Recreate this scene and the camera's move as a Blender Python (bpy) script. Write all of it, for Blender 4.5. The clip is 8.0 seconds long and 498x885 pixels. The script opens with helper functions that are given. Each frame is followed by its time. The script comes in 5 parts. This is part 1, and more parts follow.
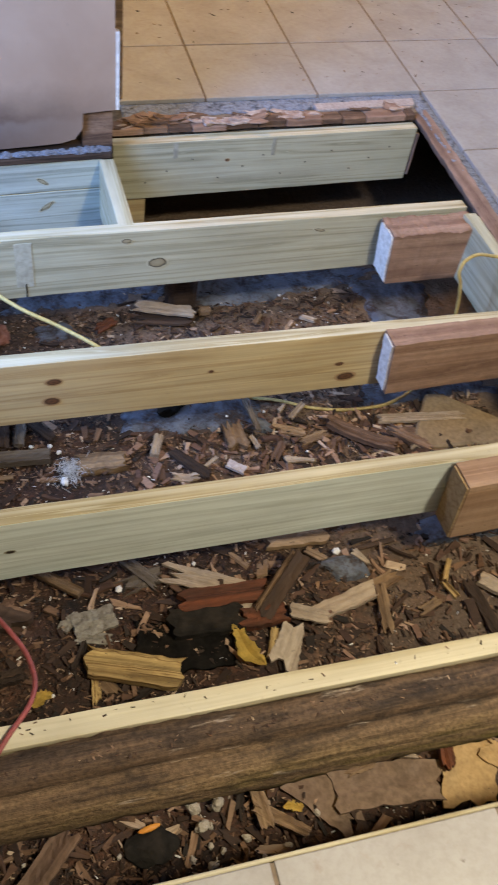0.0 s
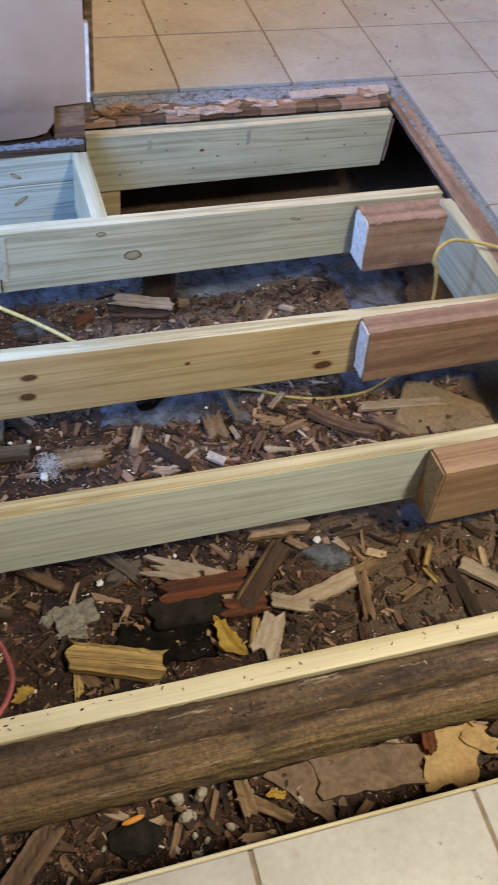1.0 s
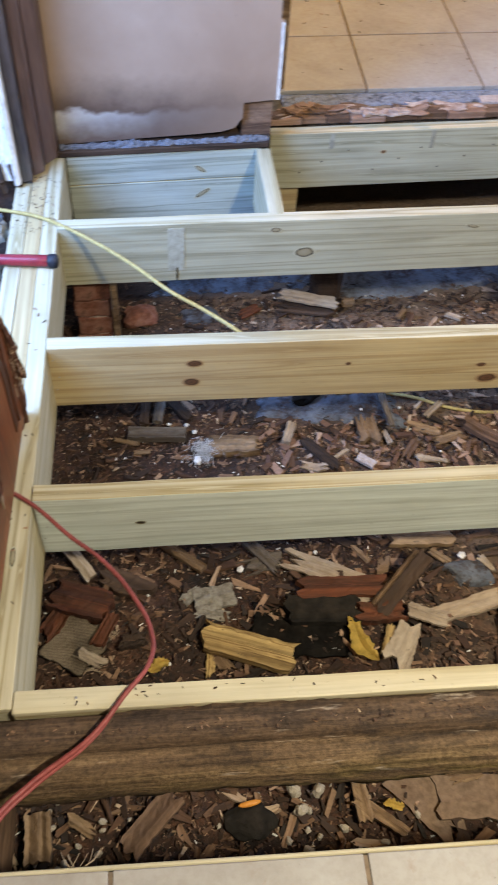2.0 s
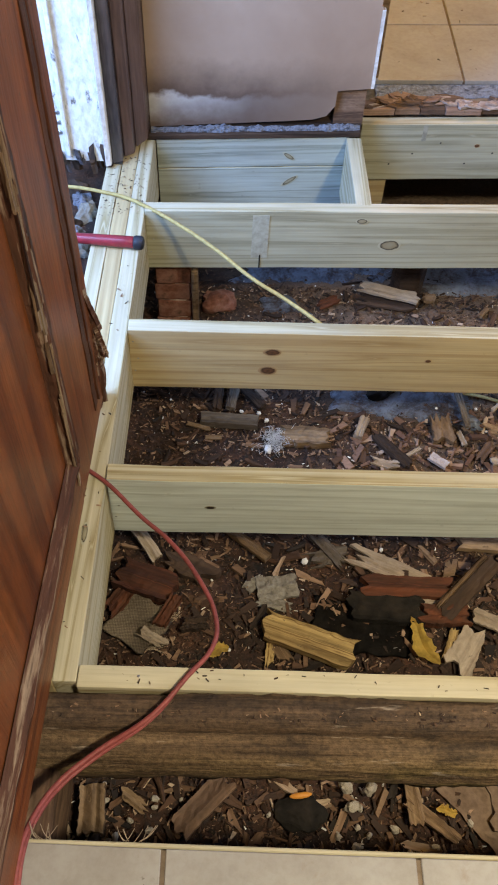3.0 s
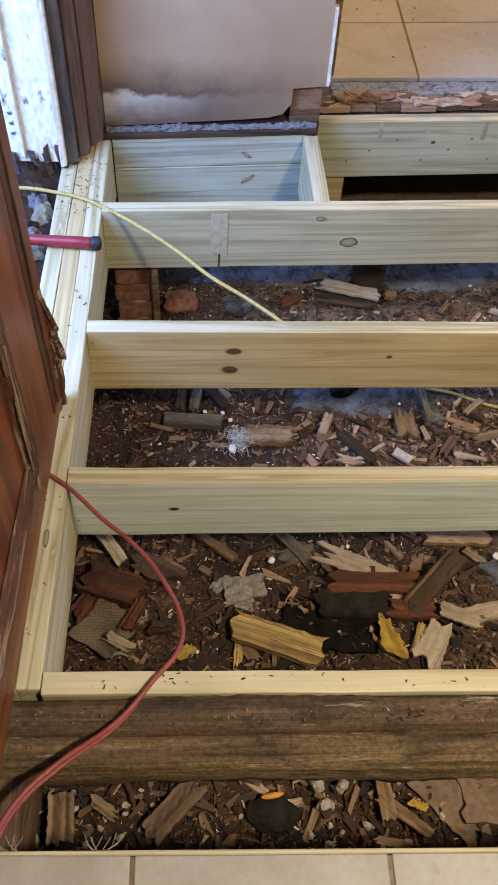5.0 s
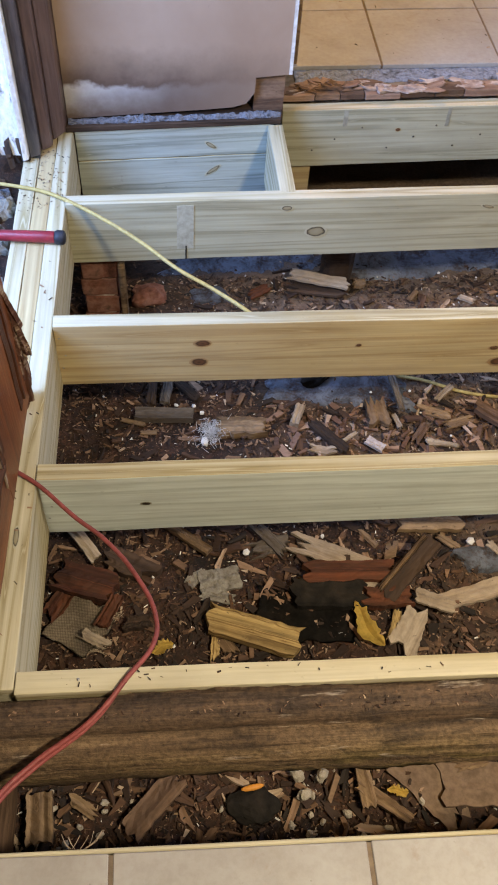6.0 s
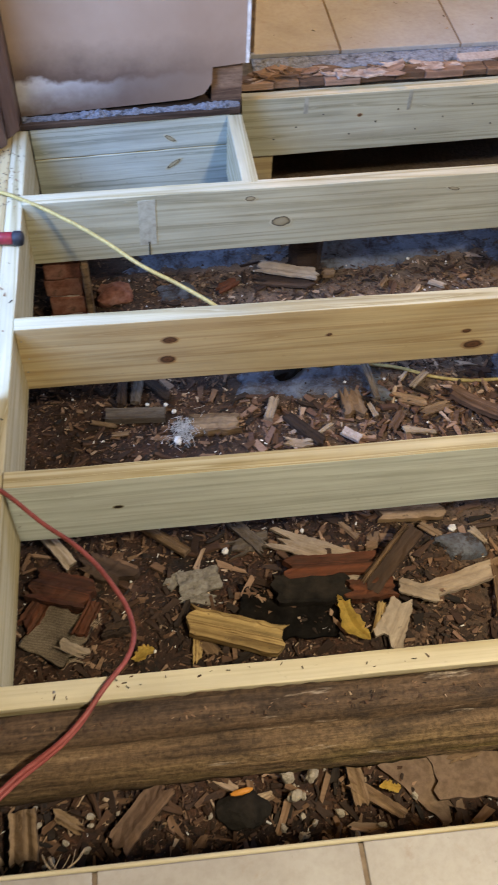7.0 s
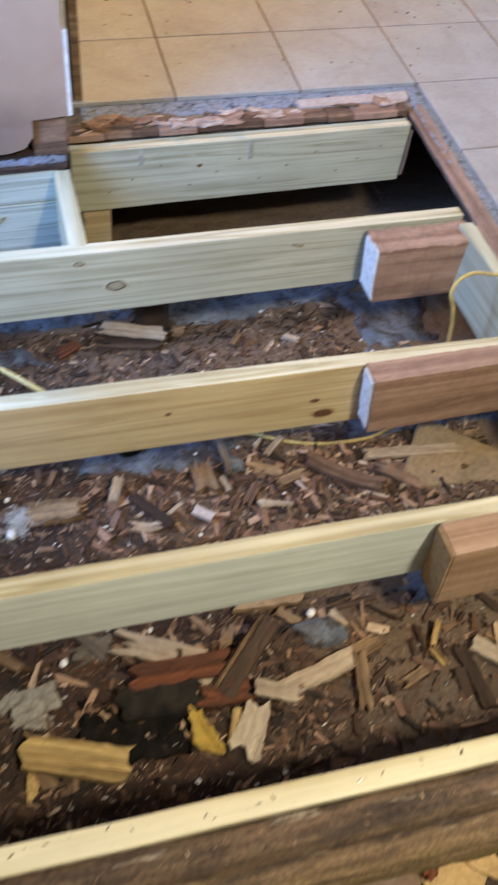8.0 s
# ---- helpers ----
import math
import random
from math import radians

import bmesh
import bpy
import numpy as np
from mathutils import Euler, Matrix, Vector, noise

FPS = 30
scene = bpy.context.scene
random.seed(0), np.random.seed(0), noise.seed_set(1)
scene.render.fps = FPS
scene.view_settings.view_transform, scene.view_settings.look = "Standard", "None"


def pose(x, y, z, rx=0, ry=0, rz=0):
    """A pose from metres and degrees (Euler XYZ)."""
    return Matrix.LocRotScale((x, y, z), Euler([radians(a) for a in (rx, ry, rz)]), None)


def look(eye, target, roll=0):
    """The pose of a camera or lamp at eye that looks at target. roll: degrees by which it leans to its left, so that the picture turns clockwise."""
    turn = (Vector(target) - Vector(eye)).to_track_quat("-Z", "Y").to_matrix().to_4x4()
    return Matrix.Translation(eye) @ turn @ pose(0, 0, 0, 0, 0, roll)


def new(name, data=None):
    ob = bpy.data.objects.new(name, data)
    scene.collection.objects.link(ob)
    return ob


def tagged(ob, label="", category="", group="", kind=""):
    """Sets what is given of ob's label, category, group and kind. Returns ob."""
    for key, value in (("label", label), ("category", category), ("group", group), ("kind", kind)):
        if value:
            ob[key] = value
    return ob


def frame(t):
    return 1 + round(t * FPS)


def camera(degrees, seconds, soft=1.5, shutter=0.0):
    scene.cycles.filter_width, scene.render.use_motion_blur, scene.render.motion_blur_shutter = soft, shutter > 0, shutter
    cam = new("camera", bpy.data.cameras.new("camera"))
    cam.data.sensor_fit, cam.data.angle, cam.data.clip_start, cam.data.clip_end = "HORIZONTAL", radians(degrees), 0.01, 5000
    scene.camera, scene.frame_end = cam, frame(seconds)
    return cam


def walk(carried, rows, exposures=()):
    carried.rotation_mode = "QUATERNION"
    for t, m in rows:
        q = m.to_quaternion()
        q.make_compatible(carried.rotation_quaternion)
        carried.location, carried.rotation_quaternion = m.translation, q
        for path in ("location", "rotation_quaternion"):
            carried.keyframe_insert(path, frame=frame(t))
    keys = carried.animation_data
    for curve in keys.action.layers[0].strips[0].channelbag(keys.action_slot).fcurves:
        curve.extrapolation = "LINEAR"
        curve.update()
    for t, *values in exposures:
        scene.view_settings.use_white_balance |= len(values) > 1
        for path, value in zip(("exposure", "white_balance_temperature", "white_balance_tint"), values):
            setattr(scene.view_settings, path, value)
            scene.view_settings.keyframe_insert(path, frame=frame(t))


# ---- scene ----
cam = camera(34.2, 8.0, soft=1.8, shutter=0.6)
PATH = [
    (0, (0.266, -0.474, 1.287), (0.78, 0.719, -0.234), 11.3),
    (0.5, (0.289, -0.482, 1.29), (0.862, 0.684, -0.23), 12.2),
    (1, (0.301, -0.483, 1.293), (0.827, 0.687, -0.241), 10.6),
    (1.5, (0.288, -0.49, 1.291), (0.637, 0.726, -0.258), 6.5),
    (2, (0.273, -0.489, 1.298), (0.458, 0.743, -0.266), 4.6),
    (3.3, (0.247, -0.48, 1.296), (0.272, 0.731, -0.295), 2.7),
    (3.5, (0.247, -0.487, 1.289), (0.281, 0.726, -0.301), 3.0),
    (4, (0.262, -0.486, 1.286), (0.318, 0.726, -0.304), 3.0),
    (5.5, (0.264, -0.476, 1.287), (0.402, 0.74, -0.295), 4.8),
    (6, (0.277, -0.476, 1.278), (0.44, 0.724, -0.314), 4.7),
    (6.5, (0.28, -0.473, 1.258), (0.459, 0.722, -0.335), 3.9),
    (7, (0.3, -0.457, 1.245), (0.506, 0.734, -0.349), 3.5),
    (7.5, (0.358, -0.398, 1.221), (0.685, 0.794, -0.351), 6.0),
    (8, (0.46, -0.264, 1.237), (0.917, 0.904, -0.321), 9.3),
]
EXPOSURE = [(0, -0.27, 6250, 13), (1.0, -0.27, 6150, 11.5), (1.5, -0.22, 6150, 11.5), (2.0, -0.07, 6200, 12), (2.2, -0.07, 6250, 12), (3.3, -0.48, 6600, 12), (3.5, -0.50, 6600, 13), (4.2, -0.48, 6650, 14), (5.5, -0.26, 6700, 15), (6.5, -0.24, 6700, 15), (7.2, -0.27, 6500, 13), (8.0, 0.03, 6120, 11)]
walk(cam, [(t, look(eye, target, roll)) for t, eye, target, roll in PATH], EXPOSURE)

# ---- light ----
world = bpy.data.worlds.new("world")
scene.world = world
world.use_nodes = True
wn = world.node_tree
sky = wn.nodes.new("ShaderNodeTexSky")
sky.sky_type, sky.sun_disc = "NISHITA", False
sky.sun_elevation, sky.sun_rotation = radians(35), radians(-100)
wn.links.new(sky.outputs[0], wn.nodes["Background"].inputs[0])
wn.nodes["Background"].inputs[1].default_value = 0.12


def area_lamp(name, m, power, colour, sx, sy):
    data = bpy.data.lights.new(name, "AREA")
    data.shape, data.size, data.size_y, data.energy, data.color = "RECTANGLE", sx, sy, power, colour
    ob = new(name, data)
    ob.matrix_world = m
    return ob


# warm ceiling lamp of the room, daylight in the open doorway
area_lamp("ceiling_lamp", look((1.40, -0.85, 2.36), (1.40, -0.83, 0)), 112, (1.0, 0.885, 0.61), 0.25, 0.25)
area_lamp("kitchen_lamp", look((0.85, 3.7, 2.36), (0.85, 3.7, 0)), 74, (1.0, 0.54, 0.05), 0.3, 0.3)
area_lamp("doorway_daylight", look((-1.0, 0.50, 1.35), (1.0, 1.5, -0.2)), 152, (0.28, 0.50, 1.0), 0.8, 1.6)
area_lamp("kitchen_window_daylight", look((4.55, 2.3, 1.5), (1.7, 1.9, 0.0)), 104, (0.46, 0.62, 1.0), 1.6, 1.1)


# ---- materials ----
def shader(name):
    mat = bpy.data.materials.new(name)
    mat.use_nodes = True
    return mat, mat.node_tree, mat.node_tree.nodes["Principled BSDF"]


def node(tree, kind, **inputs):
    n = tree.nodes.new(kind)
    for key, value in inputs.items():
        n.inputs[key].default_value = value
    return n


def ramp(tree, source, stops):
    r = tree.nodes.new("ShaderNodeValToRGB")
    while len(r.color_ramp.elements) < len(stops):
        r.color_ramp.elements.new(0.5)
    for e, (at, colour) in zip(r.color_ramp.elements, stops):
        e.position = at
        e.color = (*colour, 1) if len(colour) == 3 else colour
    tree.links.new(source, r.inputs[0])
    return r.outputs[0]


def mix(tree, mode, fac, a, b):
    m = tree.nodes.new("ShaderNodeMix")
    m.data_type, m.blend_type = "RGBA", mode
    for slot, value in ((0, fac), (6, a), (7, b)):
        if hasattr(value, "is_linked"):
            tree.links.new(value, m.inputs[slot])
        else:
            m.inputs[slot].default_value = value if slot == 0 else (*value, 1)
    return m.outputs[2]


def coords(tree, scale, shift=True):
    """Object coordinates, moved by a chance amount for each object, so that no two boards look the same."""
    tc = tree.nodes.new("ShaderNodeTexCoord")
    mp = tree.nodes.new("ShaderNodeMapping")
    mp.inputs["Scale"].default_value = scale
    tree.links.new(tc.outputs["Object"], mp.inputs["Vector"])
    if shift:
        info = tree.nodes.new("ShaderNodeObjectInfo")
        mul = tree.nodes.new("ShaderNodeMath")
        mul.operation = "MULTIPLY"
        mul.inputs[1].default_value = 37.0
        tree.links.new(info.outputs["Random"], mul.inputs[0])
        tree.links.new(mul.outputs[0], mp.inputs["Location"])
    return mp.outputs[0]


def noise_tex(tree, vec, scale, detail=4.0, rough=0.55, distort=0.0):
    n = node(tree, "ShaderNodeTexNoise", Scale=scale, Detail=detail, Roughness=rough, Distortion=distort)
    tree.links.new(vec, n.inputs["Vector"])
    return n.outputs[0]


def bump(tree, bsdf, height, strength, distance):
    b = node(tree, "ShaderNodeBump", Strength=strength, Distance=distance)
    tree.links.new(height, b.inputs["Height"])
    tree.links.new(b.outputs[0], bsdf.inputs["Normal"])


def wood(name, pale, mid, dark, stain=(0.1, 0.08, 0.06), stained=0.3, rough=0.72, ring=20.0, relief=0.3, dirt=0.4, grime=0.0, fine=0.4, streak=0.22, blotch=0.0, along=0.45, bands=6.0):
    """Timber with grain along its local x: broad growth rings, fine fibres, stains, specks and caked grime."""
    mat, t, b = shader(name)
    rings = noise_tex(t, coords(t, (along, 9, 9)), ring / 9, 2.0, 0.5, 0.5)
    mul = node(t, "ShaderNodeMath")
    mul.operation, mul.inputs[1].default_value = "MULTIPLY", bands
    w = node(t, "ShaderNodeMath")
    w.operation = "PINGPONG"
    t.links.new(rings, mul.inputs[0])
    t.links.new(mul.outputs[0], w.inputs[0])
    w.inputs[1].default_value = 1.0
    base = ramp(t, w.outputs[0], [(0.0, pale), (0.6, mid), (0.95, dark), (1.0, mid)])
    fibre = noise_tex(t, coords(t, (4, 210, 210)), 1.0, 3.0)
    base = mix(t, "MULTIPLY", fine, base, ramp(t, fibre, [(0.3, (0.66, 0.64, 0.62)), (0.62, (1, 1, 1))]))
    lines = noise_tex(t, coords(t, (2.2, 55, 55)), 1.0, 4.0, 0.6)
    base = mix(t, "MULTIPLY", streak, base, ramp(t, lines, [(0.35, (0.35, 0.33, 0.31)), (0.55, (1, 1, 1))]))
    cloud = noise_tex(t, coords(t, (2.5, 7, 7)), 1.6, 5.0, 0.6)
    base = mix(t, "MULTIPLY", 0.6, base, ramp(t, cloud, [(0.3, (0.74, 0.72, 0.70)), (0.6, (1, 1, 1))]))
    broad = noise_tex(t, coords(t, (1.6, 6, 6)), 1.7, 5.0, 0.65)
    base = mix(t, "MIX", ramp(t, broad, [(0.48, (0, 0, 0)), (0.72, (stained, stained, stained))]), base, stain)
    specks = noise_tex(t, coords(t, (70, 90, 90)), 1.0, 2.0)
    base = mix(t, "MIX", ramp(t, specks, [(0.69, (0, 0, 0)), (0.74, (dirt, dirt, dirt))]), base, (0.06, 0.045, 0.032))
    if blotch:
        q = noise_tex(t, coords(t, (2.4, 11, 11)), 2.2, 6.0, 0.7, 0.6)
        base = mix(t, "MULTIPLY", blotch, base, ramp(t, q, [(0.38, (0.14, 0.13, 0.12)), (0.56, (1, 1, 1))]))
    if grime:
        g = noise_tex(t, coords(t, (22, 40, 40)), 1.0, 6.0, 0.7, 0.4)
        base = mix(t, "MIX", ramp(t, g, [(0.38, (0, 0, 0)), (0.66, (grime, grime, grime))]), base, (0.045, 0.028, 0.019))
    t.links.new(base, b.inputs["Base Color"])
    b.inputs["Roughness"].default_value = rough
    b.inputs["Specular IOR Level"].default_value = 0.25
    bump(t, b, fibre if not grime else mix(t, "ADD", 0.6, fibre, g), relief, 0.002)
    return mat


def mottled(name, colours, scale, rough=0.85, relief=0.4, depth=0.004, fine=60.0, spec=0.3, stretch=(1, 1, 1)):
    """An uneven surface: patches of several colours, with fine grain and relief."""
    mat, t, b = shader(name)
    big = noise_tex(t, coords(t, stretch), scale, 6.0, 0.65, 0.3)
    n = len(colours)
    base = ramp(t, big, [(0.28 + 0.44 * i / max(1, n - 1), c) for i, c in enumerate(colours)])
    grain = noise_tex(t, coords(t, stretch), fine, 4.0, 0.6)
    base = mix(t, "MULTIPLY", 0.6, base, ramp(t, grain, [(0.32, (0.5, 0.48, 0.46)), (0.62, (1.0, 1.0, 1.0))]))
    t.links.new(base, b.inputs["Base Color"])
    b.inputs["Roughness"].default_value = rough
    b.inputs["Specular IOR Level"].default_value = spec
    bump(t, b, mix(t, "ADD", 0.5, big, grain), relief, depth)
    return mat


M = {}
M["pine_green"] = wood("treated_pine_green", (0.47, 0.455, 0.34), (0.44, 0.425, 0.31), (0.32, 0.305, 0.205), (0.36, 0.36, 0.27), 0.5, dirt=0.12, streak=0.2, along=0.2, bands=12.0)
M["pine_blue"] = wood("treated_pine_grey", (0.64, 0.70, 0.675), (0.61, 0.668, 0.64), (0.51, 0.565, 0.53), (0.46, 0.53, 0.53), 0.5, dirt=0.12, streak=0.2, along=0.2, bands=12.0)
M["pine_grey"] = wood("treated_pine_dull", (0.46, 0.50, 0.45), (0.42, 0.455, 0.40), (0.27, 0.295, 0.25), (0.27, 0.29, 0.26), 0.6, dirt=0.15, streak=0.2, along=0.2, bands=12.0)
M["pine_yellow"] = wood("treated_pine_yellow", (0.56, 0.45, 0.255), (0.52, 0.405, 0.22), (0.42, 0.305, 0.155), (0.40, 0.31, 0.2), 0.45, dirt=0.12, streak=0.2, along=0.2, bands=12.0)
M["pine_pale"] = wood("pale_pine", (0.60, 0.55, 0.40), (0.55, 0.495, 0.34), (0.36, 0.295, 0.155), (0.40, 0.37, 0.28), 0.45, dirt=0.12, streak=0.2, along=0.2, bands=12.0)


def knot_material(name, stops):
    """End grain of a branch: rings round the middle of the knot."""
    mat, t, b = shader(name)
    vec = coords(t, (1, 1, 1), False)
    length = t.nodes.new("ShaderNodeVectorMath")
    length.operation = "LENGTH"
    t.links.new(vec, length.inputs[0])
    wob = node(t, "ShaderNodeMath")
    wob.operation, wob.inputs[1].default_value = "MULTIPLY_ADD", 0.35
    t.links.new(noise_tex(t, coords(t, (1, 1, 1)), 2.2, 3.0), wob.inputs[0])
    t.links.new(length.outputs["Value"], wob.inputs[2])
    t.links.new(ramp(t, wob.outputs[0], stops), b.inputs["Base Color"])
    b.inputs["Roughness"].default_value = 0.6
    return mat


M["pine_wavy"] = wood("wavy_pine_face", (0.62, 0.575, 0.42), (0.57, 0.515, 0.355), (0.44, 0.375, 0.215), (0.40, 0.37, 0.28), 0.35, dirt=0.12, streak=0.1, ring=5.0, along=0.9, bands=8.0)
M["knot"] = knot_material("knot_brown", [(0.2, (0.06, 0.027, 0.012)), (0.5, (0.13, 0.06, 0.027)), (0.8, (0.05, 0.024, 0.012)), (1.08, (0.34, 0.22, 0.11))])
M["knot_eye"] = knot_material("knot_ringed", [(0.3, (0.30, 0.27, 0.18)), (0.7, (0.27, 0.23, 0.14)), (0.90, (0.03, 0.021, 0.013)), (1.06, (0.42, 0.40, 0.29))])
M["knot_hole"] = knot_material("knot_dark", [(0.3, (0.015, 0.01, 0.008)), (0.8, (0.03, 0.02, 0.014)), (1.1, (0.28, 0.27, 0.2))])
M["old_red"] = wood("old_redwood", (0.40, 0.265, 0.20), (0.35, 0.225, 0.165), (0.25, 0.15, 0.11), (0.17, 0.09, 0.065), 0.5, 0.8, 10, 0.5, 0.5, 0.3, 0.5, along=0.2, bands=9.0)
M["old_tan"] = wood("old_tan_timber", (0.42, 0.285, 0.19), (0.37, 0.24, 0.155), (0.28, 0.17, 0.105), (0.22, 0.13, 0.085), 0.4, 0.8, 10, 0.4, 0.4, 0.15, 0.5, along=0.2, bands=8.0)
M["sawn_tan"] = wood("tan_sawn_end", (0.50, 0.37, 0.20), (0.45, 0.32, 0.165), (0.33, 0.22, 0.11), (0.30, 0.20, 0.11), 0.4, 0.85, 40, 0.6, 0.4, 0.15, 0.5)
M["edge_wood"] = wood("worn_edge_plank", (0.36, 0.25, 0.20), (0.31, 0.205, 0.16), (0.20, 0.125, 0.095), (0.12, 0.075, 0.06), 0.6, 0.8, 10, 0.5, 0.5, 0.35, 0.5, along=0.3)
M["raw_end"] = mottled("chalky_cut_end", [(0.60, 0.57, 0.54), (0.72, 0.70, 0.68), (0.5, 0.45, 0.4)], 40, 0.9, 0.5, 0.003)


def beam_material():
    """Old log: dark damp upper side, tan weathered flank with long checks, moss low down and chalky scrapes."""
    mat, t, b = shader("weathered_beam")
    grain = noise_tex(t, coords(t, (3, 70, 70), False), 1.0, 6.0, 0.65, 0.3)
    base = ramp(t, grain, [(0.30, (0.062, 0.038, 0.023)), (0.48, (0.16, 0.104, 0.060)), (0.62, (0.24, 0.162, 0.092)), (0.75, (0.13, 0.083, 0.049))])
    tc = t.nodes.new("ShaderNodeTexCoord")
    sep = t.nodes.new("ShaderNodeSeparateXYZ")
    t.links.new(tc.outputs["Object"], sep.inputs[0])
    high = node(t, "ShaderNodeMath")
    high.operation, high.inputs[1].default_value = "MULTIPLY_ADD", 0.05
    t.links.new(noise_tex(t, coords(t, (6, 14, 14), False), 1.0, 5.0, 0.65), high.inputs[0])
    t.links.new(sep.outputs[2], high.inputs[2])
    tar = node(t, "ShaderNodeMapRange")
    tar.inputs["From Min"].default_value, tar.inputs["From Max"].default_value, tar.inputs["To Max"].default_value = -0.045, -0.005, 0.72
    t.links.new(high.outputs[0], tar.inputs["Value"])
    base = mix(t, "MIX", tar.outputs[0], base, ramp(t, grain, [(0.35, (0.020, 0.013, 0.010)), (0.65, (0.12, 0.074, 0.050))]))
    spot = noise_tex(t, coords(t, (7, 16, 16), False), 1.0, 5.0, 0.7, 0.5)
    base = mix(t, "MIX", ramp(t, spot, [(0.53, (0, 0, 0)), (0.67, (0.75, 0.75, 0.75))]), base, (0.018, 0.012, 0.010))
    low = node(t, "ShaderNodeMapRange")
    low.inputs["From Min"].default_value, low.inputs["From Max"].default_value = -0.055, -0.11
    t.links.new(sep.outputs[2], low.inputs["Value"])
    moss = ramp(t, noise_tex(t, coords(t, (5, 30, 30), False), 1.0, 6.0, 0.7, 0.4), [(0.42, (0, 0, 0)), (0.62, (0.9, 0.9, 0.9))])
    east = ramp(t, sep.outputs[0], [(0.35, (0.25, 0.25, 0.25)), (0.95, (1, 1, 1))])
    moss = mix(t, "MULTIPLY", 1.0, mix(t, "MULTIPLY", 1.0, moss, low.outputs[0]), east)
    base = mix(t, "MIX", moss, base, (0.21, 0.165, 0.045))
    scrape = noise_tex(t, coords(t, (9, 60, 60), False), 1.0, 4.0, 0.6)
    base = mix(t, "MIX", ramp(t, scrape, [(0.65, (0, 0, 0)), (0.74, (0.8, 0.8, 0.8))]), base, (0.44, 0.37, 0.31))
    crumb = noise_tex(t, coords(t, (120, 140, 140), False), 1.0, 3.0, 0.6)
    base = mix(t, "MULTIPLY", 0.7, base, ramp(t, crumb, [(0.35, (0.45, 0.43, 0.42)), (0.6, (1.1, 1.08, 1.05))]))
    t.links.new(base, b.inputs["Base Color"])
    b.inputs["Roughness"].default_value = 0.75
    b.inputs["Specular IOR Level"].default_value = 0.35
    bump(t, b, mix(t, "ADD", 0.5, grain, crumb), 1.0, 0.006)
    return mat


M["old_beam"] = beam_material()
M["old_plank"] = wood("old_brown_plank", (0.29, 0.185, 0.125), (0.22, 0.135, 0.088), (0.13, 0.075, 0.05), (0.10, 0.065, 0.05), 0.6, 0.85, 12, 0.6, 0.5, 0.6, 0.6, 0.6)
M["dark_wood"] = wood("dark_rotten_wood", (0.085, 0.053, 0.036), (0.06, 0.037, 0.026), (0.03, 0.02, 0.015), (0.13, 0.085, 0.06), 0.5, 0.85, 14, 0.9, 0.4, 0.5, 0.6, 0.6)
M["rust_wood"] = wood("red_rotten_wood", (0.21, 0.070, 0.030), (0.15, 0.048, 0.022), (0.065, 0.022, 0.013), (0.17, 0.07, 0.036), 0.5, 0.85, 14, 0.9, 0.4, 0.5, 0.6, 0.6, 0.6)
M["tan_wood"] = wood("tan_split_wood", (0.36, 0.245, 0.145), (0.30, 0.20, 0.115), (0.18, 0.112, 0.062), (0.15, 0.092, 0.055), 0.6, 0.85, 24, 0.8, 0.5, 0.5, 0.6, 0.6)
M["pale_wood"] = wood("pale_split_wood", (0.50, 0.41, 0.315), (0.44, 0.355, 0.265), (0.32, 0.245, 0.175), (0.29, 0.215, 0.155), 0.5, 0.85, 18, 0.8, 0.5, 0.35, 0.6)
M["yellow_wood"] = wood("yellow_split_wood", (0.56, 0.40, 0.17), (0.48, 0.33, 0.13), (0.20, 0.11, 0.035), (0.15, 0.085, 0.035), 0.6, 0.8, 60, 1.0, 0.6, 0.25, 0.6, 0.9, along=0.2, bands=9.0)
M["grey_wood"] = wood("grey_weathered_wood", (0.22, 0.185, 0.15), (0.18, 0.15, 0.12), (0.11, 0.088, 0.07), (0.1, 0.08, 0.06), 0.5, 0.85, 18, 0.8, 0.5, 0.5, 0.6, 0.6)
M["door_wood"] = wood("varnished_door", (0.26, 0.082, 0.027), (0.21, 0.062, 0.021), (0.115, 0.032, 0.013), (0.085, 0.026, 0.013), 0.75, 0.38, 12, 0.4, 0.6, 0.35, 0.7, 0.35, along=0.3, bands=8.0)
M["door_dark"] = wood("dark_worn_varnish", (0.10, 0.036, 0.018), (0.07, 0.024, 0.013), (0.032, 0.013, 0.009), (0.15, 0.055, 0.026), 0.7, 0.5, 20, 0.9, 0.6, 0.4, 0.7, 0.5)
M["door_fibre"] = wood("bare_weathered_fibre", (0.42, 0.32, 0.23), (0.34, 0.25, 0.17), (0.19, 0.115, 0.07), (0.10, 0.05, 0.03), 0.7, 0.85, 40, 0.9, 0.5, 0.4, 0.7, 0.7)
M["door_worn"] = mottled("worn_door_edge", [(0.03, 0.014, 0.010), (0.065, 0.026, 0.015), (0.09, 0.035, 0.02), (0.34, 0.25, 0.18), (0.05, 0.022, 0.014)], 55, 0.7, 0.9, 0.004, 90, 0.3, (1, 1, 0.10))
M["door_worn_rail"] = mottled("worn_door_rail", [(0.03, 0.014, 0.010), (0.065, 0.026, 0.015), (0.09, 0.035, 0.02), (0.34, 0.25, 0.18), (0.05, 0.022, 0.014)], 55, 0.7, 0.9, 0.004, 90, 0.3, (0.10, 1, 1))
